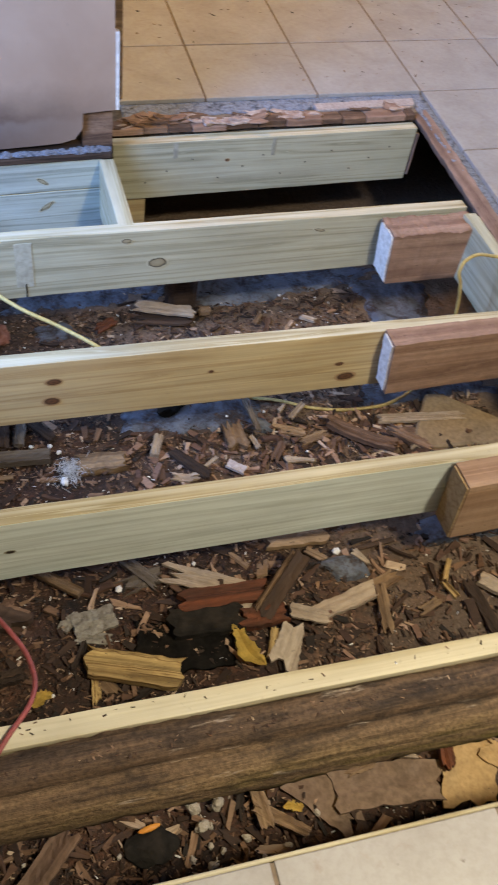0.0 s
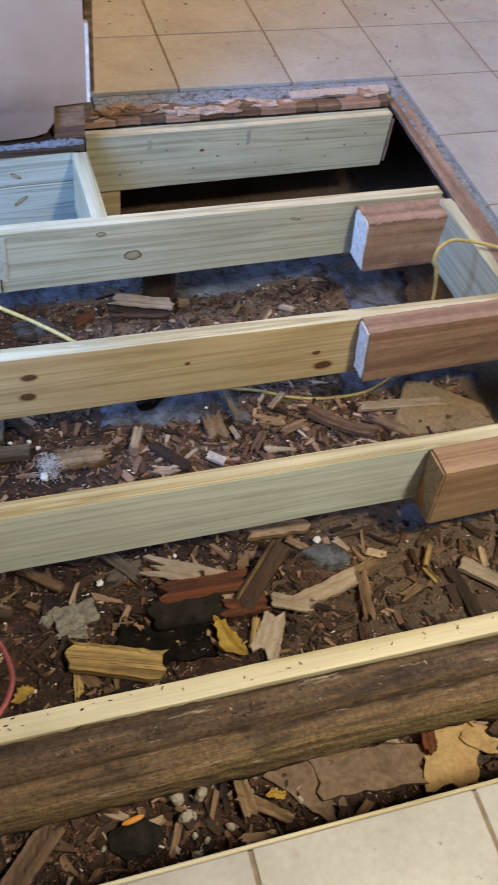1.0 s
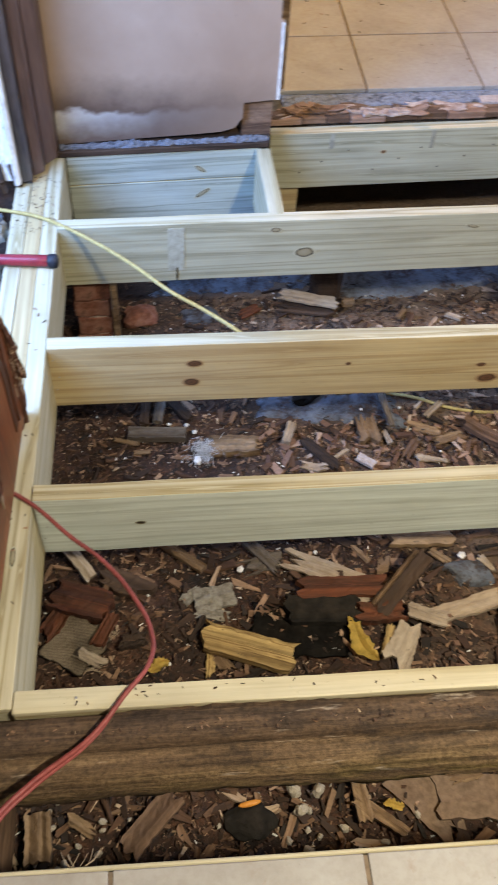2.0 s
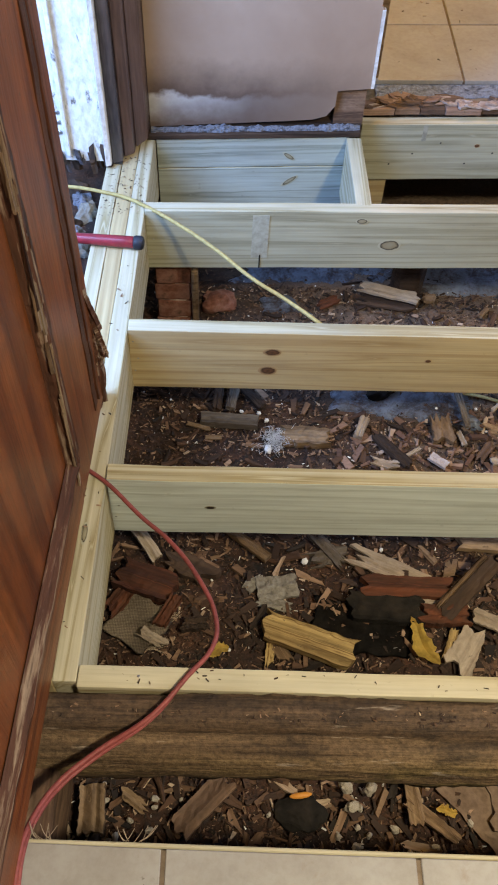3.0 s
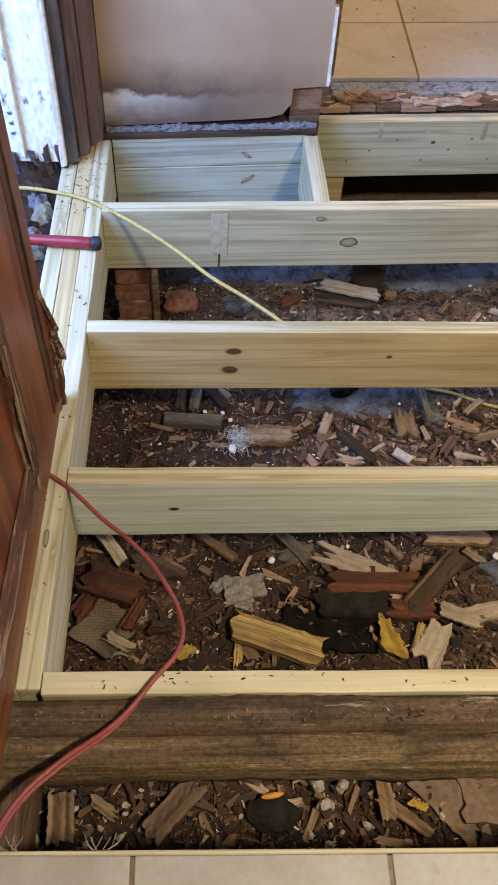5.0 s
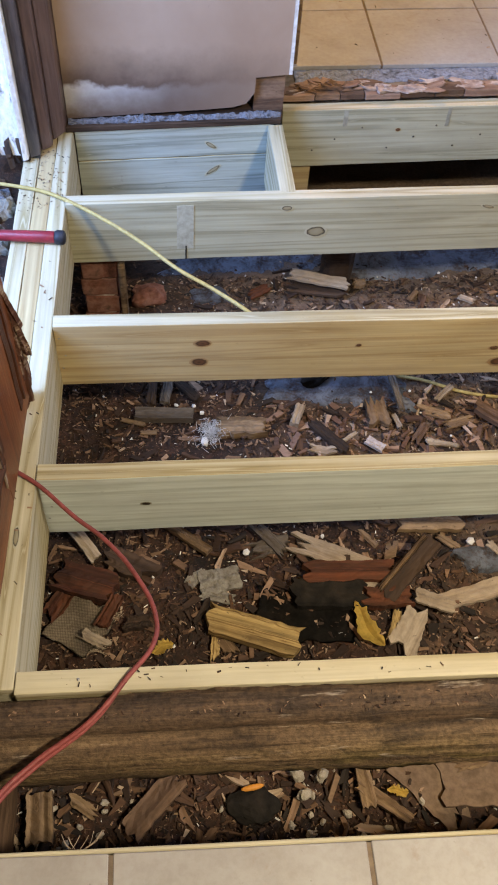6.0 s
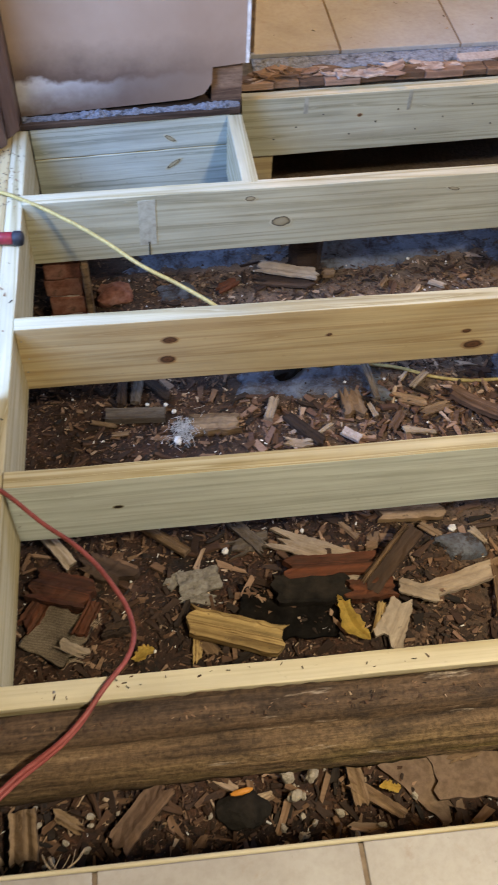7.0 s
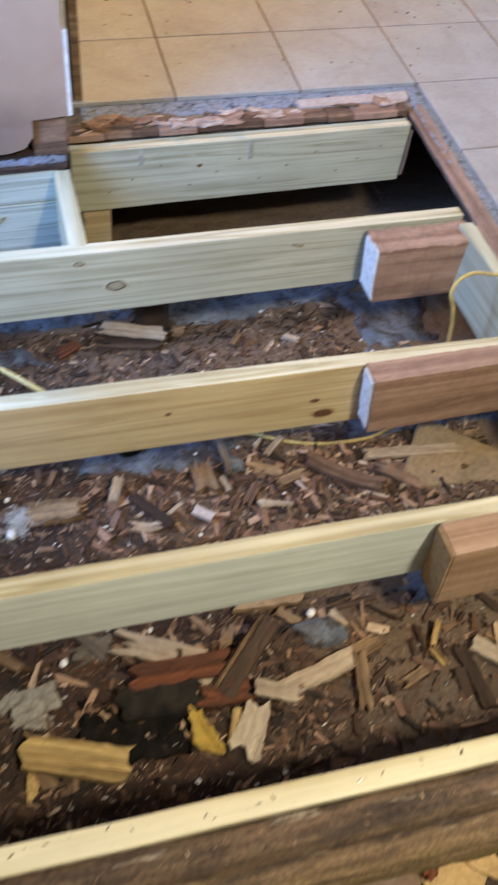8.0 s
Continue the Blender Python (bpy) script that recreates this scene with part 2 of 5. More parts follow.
# bluish daylight reflected in the casing is put into its tones
M["casing"] = mottled("dark_casing_blue_sheen", [(0.016, 0.015, 0.021), (0.055, 0.052, 0.066), (0.12, 0.105, 0.115), (0.03, 0.028, 0.036)], 22, 0.25, 0.9, 0.004, 70, 0.6, (1, 1, 0.10))
M["casing_brown"] = mottled("brown_casing", [(0.030, 0.019, 0.021), (0.085, 0.054, 0.054), (0.17, 0.11, 0.10), (0.04, 0.026, 0.026)], 22, 0.32, 0.9, 0.004, 70, 0.5, (1, 1, 0.10))
M["white_paint"] = mottled("peeling_white_paint", [(0.10, 0.08, 0.065), (0.76, 0.76, 0.75), (0.80, 0.80, 0.80), (0.78, 0.78, 0.77), (0.74, 0.74, 0.73), (0.12, 0.095, 0.08)], 34, 0.55, 0.7, 0.003, 80, 0.3, (1, 1, 0.5))
M["mortar"] = mottled("grey_thinset", [(0.035, 0.036, 0.043), (0.14, 0.155, 0.195), (0.27, 0.30, 0.37), (0.19, 0.21, 0.26), (0.05, 0.052, 0.062)], 34, 0.95, 1.0, 0.008, 120)
M["filler"] = mottled("mauve_filler", [(0.36, 0.31, 0.295), (0.44, 0.385, 0.37), (0.39, 0.33, 0.31)], 14, 0.9, 0.4, 0.002, 90)
M["bead"] = mottled("thinset_bead", [(0.018, 0.018, 0.022), (0.09, 0.096, 0.115), (0.21, 0.22, 0.26), (0.11, 0.115, 0.14), (0.03, 0.03, 0.036)], 55, 0.95, 1.0, 0.006, 200)
M["underlay"] = mottled("torn_underlayment", [(0.20, 0.125, 0.095), (0.36, 0.265, 0.22), (0.50, 0.41, 0.36), (0.28, 0.19, 0.15)], 18, 0.9, 0.7, 0.004, 90)
M["grout"] = mottled("brown_grout", [(0.16, 0.12, 0.085), (0.25, 0.195, 0.145)], 30, 0.95, 0.5, 0.002)



def soil_material():
    """Dark damp soil full of crumbs, with paler dusty patches towards the middle of the room."""
    mat, t, b = shader("damp_soil")
    v = coords(t, (1, 1, 1), False)
    big = noise_tex(t, v, 8, 7.0, 0.7, 0.4)
    base = ramp(t, big, [(0.3, (0.006, 0.0028, 0.0016)), (0.5, (0.034, 0.0135, 0.0065)), (0.62, (0.075, 0.031, 0.0145)), (0.75, (0.022, 0.0095, 0.005))])
    crumbs = noise_tex(t, v, 95, 5.0, 0.7)
    base = mix(t, "MULTIPLY", 0.85, base, ramp(t, crumbs, [(0.36, (0.25, 0.23, 0.21)), (0.6, (1.3, 1.25, 1.2))]))
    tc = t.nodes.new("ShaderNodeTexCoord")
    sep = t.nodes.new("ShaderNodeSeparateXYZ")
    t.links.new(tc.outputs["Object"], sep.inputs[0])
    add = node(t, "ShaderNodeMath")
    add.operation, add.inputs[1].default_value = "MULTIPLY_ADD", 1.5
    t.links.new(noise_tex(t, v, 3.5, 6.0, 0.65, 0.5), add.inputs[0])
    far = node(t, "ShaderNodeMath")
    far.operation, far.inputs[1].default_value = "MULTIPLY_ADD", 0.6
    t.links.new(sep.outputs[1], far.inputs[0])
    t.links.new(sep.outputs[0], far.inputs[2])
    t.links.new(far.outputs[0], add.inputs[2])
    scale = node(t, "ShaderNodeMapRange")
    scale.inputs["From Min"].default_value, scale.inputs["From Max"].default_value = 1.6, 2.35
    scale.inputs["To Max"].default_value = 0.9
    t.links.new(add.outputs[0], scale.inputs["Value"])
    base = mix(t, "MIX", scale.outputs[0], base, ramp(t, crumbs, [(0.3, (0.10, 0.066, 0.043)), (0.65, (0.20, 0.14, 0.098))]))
    specks = noise_tex(t, v, 170, 2.0, 0.5)
    base = mix(t, "MIX", ramp(t, specks, [(0.68, (0, 0, 0)), (0.74, (0.6, 0.6, 0.6))]), base, (0.30, 0.22, 0.15))
    t.links.new(base, b.inputs["Base Color"])
    b.inputs["Roughness"].default_value = 0.8
    bump(t, b, mix(t, "ADD", 0.5, big, crumbs), 1.0, 0.012)
    return mat


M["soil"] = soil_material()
M["stone"] = mottled("pale_stone", [(0.20, 0.165, 0.12), (0.40, 0.35, 0.28), (0.48, 0.43, 0.36), (0.28, 0.23, 0.175)], 30, 0.75, 0.5, 0.002)
M["white_bit"] = mottled("white_fleck", [(0.7, 0.68, 0.65), (0.8, 0.79, 0.77)], 30, 0.7, 0.3, 0.001)
M["lichen"] = mottled("grey_crust", [(0.09, 0.075, 0.06), (0.23, 0.205, 0.17), (0.29, 0.27, 0.23), (0.13, 0.11, 0.09)], 34, 0.95, 1.0, 0.006, 120)
M["brick"] = mottled("red_brick", [(0.09, 0.04, 0.028), (0.19, 0.075, 0.05), (0.27, 0.135, 0.10), (0.10, 0.055, 0.04)], 22, 0.9, 0.8, 0.005)
M["burlap"] = mottled("grey_burlap", [(0.29, 0.225, 0.155), (0.42, 0.335, 0.24), (0.34, 0.265, 0.19)], 20, 0.95, 0.8, 0.003, 180)


def weave(mat, pitch):
    """Two crossing sets of threads over a cloth."""
    t = mat.node_tree
    b = t.nodes["Principled BSDF"]
    base = b.inputs["Base Color"].links[0].from_socket
    for axis in ("X", "Y"):
        w = node(t, "ShaderNodeTexWave", Scale=math.pi / (10 * pitch), Distortion=1.5)
        w.bands_direction = axis
        t.links.new(coords(t, (1, 1, 1), False), w.inputs["Vector"])
        base = mix(t, "MULTIPLY", 0.5, base, ramp(t, w.outputs["Fac"], [(0.1, (0.3, 0.28, 0.26)), (0.5, (1.1, 1.1, 1.1))]))
    t.links.new(base, b.inputs["Base Color"])


weave(M["burlap"], 0.0034)
M["leaf"] = mottled("yellow_leaf", [(0.60, 0.40, 0.07), (0.74, 0.52, 0.12), (0.46, 0.28, 0.05)], 24, 0.6, 0.3, 0.001)
M["char"] = mottled("charred_black", [(0.007, 0.006, 0.0055), (0.018, 0.016, 0.014), (0.034, 0.027, 0.022)], 18, 0.9, 0.8, 0.005, 60, 0.1)
M["orange"] = mottled("orange_plastic", [(0.62, 0.24, 0.03), (0.7, 0.3, 0.05)], 20, 0.5, 0.2, 0.001)


def sheet_material():
    """Dull plastic sheet, daylight's blue put into its bare film, with soil and crumbs lying over it in drifts."""
    mat, t, b = shader("dusty_daylit_sheet")
    v = coords(t, (1, 1, 1), False)
    film = ramp(t, noise_tex(t, v, 16, 5.0, 0.6, 0.4), [(0.3, (0.13, 0.15, 0.19)), (0.55, (0.25, 0.29, 0.37)), (0.75, (0.36, 0.41, 0.50))])
    crumbs = noise_tex(t, v, 110, 4.0, 0.65)
    earth = ramp(t, crumbs, [(0.32, (0.012, 0.007, 0.005)), (0.55, (0.055, 0.028, 0.017)), (0.7, (0.15, 0.095, 0.065))])
    drift = node(t, "ShaderNodeMath")
    drift.operation, drift.inputs[1].default_value = "MULTIPLY_ADD", 0.45
    t.links.new(crumbs, drift.inputs[0])
    t.links.new(noise_tex(t, v, 13, 7.0, 0.72, 0.6), drift.inputs[2])
    cover = ramp(t, drift.outputs[0], [(0.66, (0.12, 0.12, 0.12)), (0.86, (0.92, 0.92, 0.92))])
    t.links.new(mix(t, "MIX", cover, film, earth), b.inputs["Base Color"])
    t.links.new(ramp(t, cover, [(0.2, (0.42, 0.42, 0.42)), (0.8, (0.9, 0.9, 0.9))]), b.inputs["Roughness"])
    bump(t, b, crumbs, 0.5, 0.006)
    return mat


M["sheet"] = sheet_material()
M["card"] = mottled("brown_board", [(0.10, 0.066, 0.044), (0.20, 0.138, 0.096), (0.15, 0.10, 0.07)], 18, 0.9, 0.5, 0.003, 80)
M["ochre"] = mottled("ochre_board", [(0.34, 0.22, 0.10), (0.45, 0.305, 0.145), (0.26, 0.165, 0.08)], 10, 0.85, 0.4, 0.003, 80)
M["pad"] = mottled("dusty_pad", [(0.17, 0.125, 0.075), (0.26, 0.19, 0.115), (0.21, 0.15, 0.09)], 9, 0.9, 0.5, 0.003, 90)
M["lint"] = mottled("grey_lint", [(0.45, 0.44, 0.43), (0.62, 0.61, 0.6)], 60, 0.95, 0.3, 0.002)
M["red_rubber"] = mottled("red_cable", [(0.24, 0.055, 0.053), (0.29, 0.075, 0.07), (0.18, 0.045, 0.042)], 14, 0.5, 0.15, 0.0006, 120)
M["yellow_rubber"] = mottled("yellow_cable", [(0.40, 0.31, 0.11), (0.47, 0.37, 0.14), (0.32, 0.25, 0.10)], 14, 0.55, 0.15, 0.0006, 120)
M["red_paint"] = mottled("red_handle_paint", [(0.30, 0.02, 0.035), (0.25, 0.02, 0.033), (0.19, 0.02, 0.028)], 18, 0.4, 0.2, 0.0006, 80, 0.5)
M["black_rubber"] = mottled("black_rubber", [(0.012, 0.014, 0.022), (0.03, 0.033, 0.045)], 30, 0.55, 0.3, 0.001)
M["metal"] = mottled("dull_metal", [(0.35, 0.35, 0.36), (0.5, 0.5, 0.5)], 30, 0.4, 0.2, 0.0006)
M["metal"].node_tree.nodes["Principled BSDF"].inputs["Metallic"].default_value = 0.9
M["paint_wall"] = mottled("plain_wall_paint", [(0.54, 0.49, 0.43), (0.58, 0.53, 0.47)], 2, 0.85, 0.1, 0.001)
M["ceiling"] = mottled("ceiling_paint", [(0.66, 0.64, 0.60), (0.69, 0.67, 0.63)], 2, 0.9, 0.1, 0.001)
M["tape"] = mottled("tape_residue", [(0.42, 0.415, 0.335), (0.46, 0.455, 0.37)], 20, 0.45, 0.2, 0.001)
M["faint"] = mottled("faint_pencil", [(0.27, 0.265, 0.215), (0.36, 0.35, 0.28)], 30, 0.8, 0.2, 0.001)
M["yard"] = mottled("yard_ground", [(0.16, 0.15, 0.11), (0.24, 0.22, 0.17), (0.12, 0.13, 0.07)], 3, 0.95, 0.6, 0.02, 20)


def tile_material():
    """Glazed beige floor tile with soft clouds, faint veins and trodden dirt."""
    mat, t, b = shader("beige_tile")
    cloud = noise_tex(t, coords(t, (1, 1, 1)), 5.5, 6.0, 0.6, 0.6)
    base = ramp(t, cloud, [(0.3, (0.29, 0.272, 0.258)), (0.5, (0.335, 0.32, 0.308)), (0.7, (0.37, 0.362, 0.355))])
    fine = noise_tex(t, coords(t, (1, 1, 1)), 70, 4.0, 0.65)
    base = mix(t, "MULTIPLY", 0.35, base, ramp(t, fine, [(0.35, (0.72, 0.68, 0.62)), (0.6, (1, 1, 1))]))
    dirt = noise_tex(t, coords(t, (1, 1, 1)), 13, 5.0, 0.7, 1.2)
    base = mix(t, "MIX", ramp(t, dirt, [(0.6, (0, 0, 0)), (0.8, (0.5, 0.5, 0.5))]), base, (0.24, 0.16, 0.10))
    specks = noise_tex(t, coords(t, (1, 1, 1)), 48, 3.0, 0.6)
    base = mix(t, "MIX", ramp(t, specks, [(0.70, (0, 0, 0)), (0.76, (0.75, 0.75, 0.75))]), base, (0.10, 0.07, 0.05))
    t.links.new(base, b.inputs["Base Color"])
    t.links.new(ramp(t, dirt, [(0.4, (0.36, 0.36, 0.36)), (0.7, (0.6, 0.6, 0.6))]), b.inputs["Roughness"])
    bump(t, b, fine, 0.08, 0.001)
    return mat


M["tile"] = tile_material()


def panel_material():
    """Pinkish-beige drywall: faded clouds, scuffs, a bare white patch and a tide mark of damp near its foot."""
    mat, t, b = shader("stained_drywall")
    cloud = noise_tex(t, coords(t, (1, 1, 1), False), 3.5, 5.0, 0.6, 0.3)
    base = ramp(t, cloud, [(0.3, (0.31, 0.212, 0.152)), (0.6, (0.37, 0.265, 0.197)), (0.75, (0.42, 0.315, 0.245))])
    scuff = noise_tex(t, coords(t, (9, 9, 5), False), 2.2, 4.0, 0.6)
    base = mix(t, "MIX", ramp(t, scuff, [(0.69, (0, 0, 0)), (0.76, (0.6, 0.6, 0.6))]), base, (0.17, 0.13, 0.105))
    tc = t.nodes.new("ShaderNodeTexCoord")
    sep = t.nodes.new("ShaderNodeSeparateXYZ")
    t.links.new(tc.outputs["Object"], sep.inputs[0])
    wob = node(t, "ShaderNodeMath")
    wob.operation, wob.inputs[1].default_value = "MULTIPLY_ADD", 0.09
    t.links.new(noise_tex(t, coords(t, (1, 1, 1), False), 11, 4.0, 0.65), wob.inputs[0])
    t.links.new(sep.outputs[2], wob.inputs[2])
    # height over the foot, plus noise: pale efflorescence low down, a brown edge above it
    band = ramp(t, wob.outputs[0], [(0.075, (0.05, 0.05, 0.05)), (0.105, (0.35, 0.35, 0.35)), (0.146, (0.9, 0.9, 0.9)), (0.162, (0, 0, 0))])
    edge = ramp(t, wob.outputs[0], [(0.06, (0.88, 0.88, 0.88)), (0.165, (0.9, 0.9, 0.9)), (0.26, (0, 0, 0))])
    side = ramp(t, sep.outputs[0], [(0.05, (0.9, 0.9, 0.9)), (0.15, (0.55, 0.55, 0.55)), (0.27, (0.12, 0.12, 0.12)), (0.45, (0.03, 0.03, 0.03))])
    side2 = ramp(t, sep.outputs[0], [(0.25, (1, 1, 1)), (0.6, (0.35, 0.35, 0.35))])
    base = mix(t, "MIX", mix(t, "MULTIPLY", 1.0, edge, side2), base, (0.085, 0.05, 0.036))
    base = mix(t, "MIX", mix(t, "MULTIPLY", 1.0, band, side), base, (0.58, 0.565, 0.56))
    t.links.new(base, b.inputs["Base Color"])
    b.inputs["Roughness"].default_value = 0.8
    bump(t, b, cloud, 0.15, 0.003)
    return mat


M["panel"] = panel_material()


def chip_material(name, per_object, stops, rough=0.85):
    """Wood litter whose colour differs from piece to piece."""
    mat, t, b = shader(name)
    if per_object:
        src = t.nodes.new("ShaderNodeObjectInfo").outputs["Random"]
    else:
        src = t.nodes.new("ShaderNodeNewGeometry").outputs["Random Per Island"]
    base = ramp(t, src, stops)
    fibre = noise_tex(t, coords(t, (25, 160, 160)), 1.0, 3.0)
    base = mix(t, "MULTIPLY", 0.7, base, ramp(t, fibre, [(0.3, (0.45, 0.42, 0.4)), (0.65, (1, 1, 1))]))
    t.links.new(base, b.inputs["Base Color"])
    b.inputs["Roughness"].default_value = rough
    bump(t, b, fibre, 0.5, 0.002)
    return mat


LITTER = [(0.0, (0.013, 0.008, 0.005)), (0.36, (0.045, 0.021, 0.011)), (0.62, (0.105, 0.052, 0.027)), (0.80, (0.20, 0.115, 0.066)), (0.92, (0.34, 0.215, 0.135)), (1.0, (0.50, 0.38, 0.27))]
FLAKES = [(0.0, (0.05, 0.024, 0.015)), (0.3, (0.13, 0.066, 0.042)), (0.65, (0.25, 0.145, 0.098)), (0.9, (0.36, 0.235, 0.17)), (1.0, (0.50, 0.38, 0.30))]
M["rotten"] = chip_material("rotten_wood_piece", False, [(0.0, (0.010, 0.006, 0.004)), (0.5, (0.038, 0.018, 0.010)), (0.8, (0.085, 0.040, 0.020)), (0.95, (0.16, 0.09, 0.05)), (1.0, (0.30, 0.20, 0.12))])
M["flake"] = chip_material("brown_wood_flake", False, FLAKES)
M["litter"] = chip_material("wood_litter", False, LITTER)
M["chip"] = chip_material("wood_chip", True, LITTER)


# ---- building helpers ----
def mesh_from(name, bm, material):
    me = bpy.data.meshes.new(name)
    bm.normal_update()
    bm.to_mesh(me)
    bm.free()
    me.materials.append(material)
    return me


def part(name, bm, material, parent, label=""):
    ob = new(name, mesh_from(name, bm, material))
    ob.parent = parent
    if label:
        tagged(ob, label)
    return ob


def thing(name, bm, material, m, label, category, group="", kind=""):
    ob = new(name, mesh_from(name, bm, material))
    ob.matrix_world = m
    return tagged(ob, label, category, group, kind)


def box(x0, x1, y0, y1, z0, z1, bevel=0.0, cuts=0, wobble=0.0, seed=0, bm=None):
    """A box with eased edges; cuts along x and a wobble give a sawn, slightly uneven board."""
    own = bmesh.new()
    n = cuts + 1
    rng = random.Random(seed)
    rings = []
    for i in range(n + 1):
        x = x0 + (x1 - x0) * i / n
        dy, dz = rng.uniform(-wobble, wobble), rng.uniform(-wobble, wobble)
        rings.append([own.verts.new((x, y + dy, z + dz)) for y, z in ((y0, z0), (y1, z0), (y1, z1), (y0, z1))])
    for a, b in zip(rings, rings[1:]):
        for k in range(4):
            own.faces.new((a[k], a[(k + 1) % 4], b[(k + 1) % 4], b[k]))
    own.faces.new(rings[0][::-1])
    own.faces.new(rings[-1])
    bmesh.ops.recalc_face_normals(own, faces=own.faces)
    if bevel:
        sharp = [e for e in own.edges if len(e.link_faces) == 2 and e.calc_face_angle() > 0.8]
        bmesh.ops.bevel(own, geom=sharp, offset=bevel, segments=2, affect="EDGES", profile=0.6)
    if bm is None:
        return own
    tmp = bpy.data.meshes.new("tmp")
    own.to_mesh(tmp)
    own.free()
    bm.from_mesh(tmp)
    bpy.data.meshes.remove(tmp)
    return bm


def prism(points, z0, z1, bevel=0.0):
    """An upright prism over a plan outline."""
    bm = bmesh.new()
    low = [bm.verts.new((x, y, z0)) for x, y in points]
    high = [bm.verts.new((x, y, z1)) for x, y in points]
    n = len(points)
    for i in range(n):
        bm.faces.new((low[i], low[(i + 1) % n], high[(i + 1) % n], high[i]))
    bm.faces.new(low[::-1])
    bm.faces.new(high)
    bmesh.ops.recalc_face_normals(bm, faces=bm.faces)
    if bevel:
        bmesh.ops.bevel(bm, geom=list(bm.edges), offset=bevel, segments=1, affect="EDGES")
    return bm


def splinter(length, width, thick, seed=0, ragged=0.25, taper=0.0, bend=0.0, nx=13, ny=7):
    """A torn piece of wood: uneven sides, toothed ends, a top that is split along the grain."""
    rng = random.Random(seed)
    bm = bmesh.new()
    end0 = [rng.uniform(-1, 1) * ragged * width for _ in range(ny)]
    end1 = [rng.uniform(-1, 1) * ragged * width for _ in range(ny)]
    ridge = [rng.uniform(-0.35, 0.35) * min(thick, 0.009) for _ in range(ny)]
    waver = width * min(1.0, 0.35 + 2.5 * ragged)
    side0 = [(rng.uniform(-1, 1) * 0.05 + 0.035 * math.sin(seed + 5.0 * i / nx)) * waver for i in range(nx)]
    side1 = [(rng.uniform(-1, 1) * 0.05 + 0.035 * math.sin(seed * 2 + 4.0 * i / nx)) * waver for i in range(nx)]
    layers = []
    for layer in (0, 1):
        grid = []
        for i in range(nx):
            u = i / (nx - 1)
            row = []
            for j in range(ny):
                v = j / (ny - 1)
                x = (u - 0.5) * length + end0[j] * (1 - u) ** 5 + end1[j] * u ** 5
                w = width * (1 - taper * u)
                y = (v - 0.5) * w + side0[i] * (1 - v) + side1[i] * v
                z = (thick if layer else 0.0) + bend * length * (u - 0.5) ** 2 * 4 - bend * length * 0.3
                if layer:
                    z += ridge[j] + rng.uniform(-0.14, 0.14) * min(thick, 0.010)
                row.append(bm.verts.new((x, y, z)))
            grid.append(row)
        layers.append(grid)
    lo, hi = layers
    for i in range(nx - 1):
        for j in range(ny - 1):
            bm.faces.new((hi[i][j], hi[i + 1][j], hi[i + 1][j + 1], hi[i][j + 1]))
            bm.faces.new((lo[i][j], lo[i][j + 1], lo[i + 1][j + 1], lo[i + 1][j]))
        for j in (0, ny - 1):
            bm.faces.new((lo[i][j], lo[i + 1][j], hi[i + 1][j], hi[i][j]))
    for j in range(ny - 1):
        for i in (0, nx - 1):
            bm.faces.new((lo[i][j], lo[i][j + 1], hi[i][j + 1], hi[i][j]))
    bmesh.ops.recalc_face_normals(bm, faces=bm.faces)
    return bm


def lump(sx, sy, sz, seed=0, rough=0.25, sub=2):
    """A stone or clod: an uneven rounded body resting on z = 0."""
    bm = bmesh.new()
    bmesh.ops.create_icosphere(bm, subdivisions=sub, radius=1.0)
    off = Vector((seed * 3.7, seed * 1.3, seed * 0.7))
    for v in bm.verts:
        k = 1 + rough * noise.noise(v.co * 1.3 + off) + 0.4 * rough * noise.noise(v.co * 3.5 + off)
        v.co = Vector((v.co.x * sx * k / 2, v.co.y * sy * k / 2, (v.co.z * k + 0.6) * sz / 1.6))
    return bm


def tube(points, radius, seed=0):
    """A bent cable through the given points."""
    cu = bpy.data.curves.new("tmp_curve", "CURVE")
    cu.dimensions, cu.bevel_depth, cu.bevel_resolution, cu.resolution_u = "3D", radius, 3, 10
    sp = cu.splines.new("BEZIER")
    sp.bezier_points.add(len(points) - 1)
    for bp, co in zip(sp.bezier_points, points):
        bp.co = co
        bp.handle_left_type = bp.handle_right_type = "AUTO"
    cu.use_fill_caps = True
    ob = bpy.data.objects.new("tmp_curve", cu)
    scene.collection.objects.link(ob)
    bpy.context.view_layer.update()
    me = bpy.data.meshes.new_from_object(ob.evaluated_get(bpy.context.evaluated_depsgraph_get()))
    bpy.data.objects.remove(ob)
    bm = bmesh.new()
    bm.from_mesh(me)
    bpy.data.meshes.remove(me)
    for f in bm.faces:
        f.smooth = True
    return bm


def soft_step(a, b, x):
    k = min(1.0, max(0.0, (x - a) / (b - a)))
    return k * k * (3 - 2 * k)


def ground_z(x, y):
    z = -0.36 - 0.04 * soft_step(0.2, 0.9, y) - 0.03 * soft_step(0.8, 1.3, y) - 0.03 * soft_step(1.3, 1.9, y)
    z += 0.02 * noise.noise(Vector((x * 3.1, y * 3.1, 0.3))) + 0.008 * noise.noise(Vector((x * 11, y * 11, 2.0)))
    return z


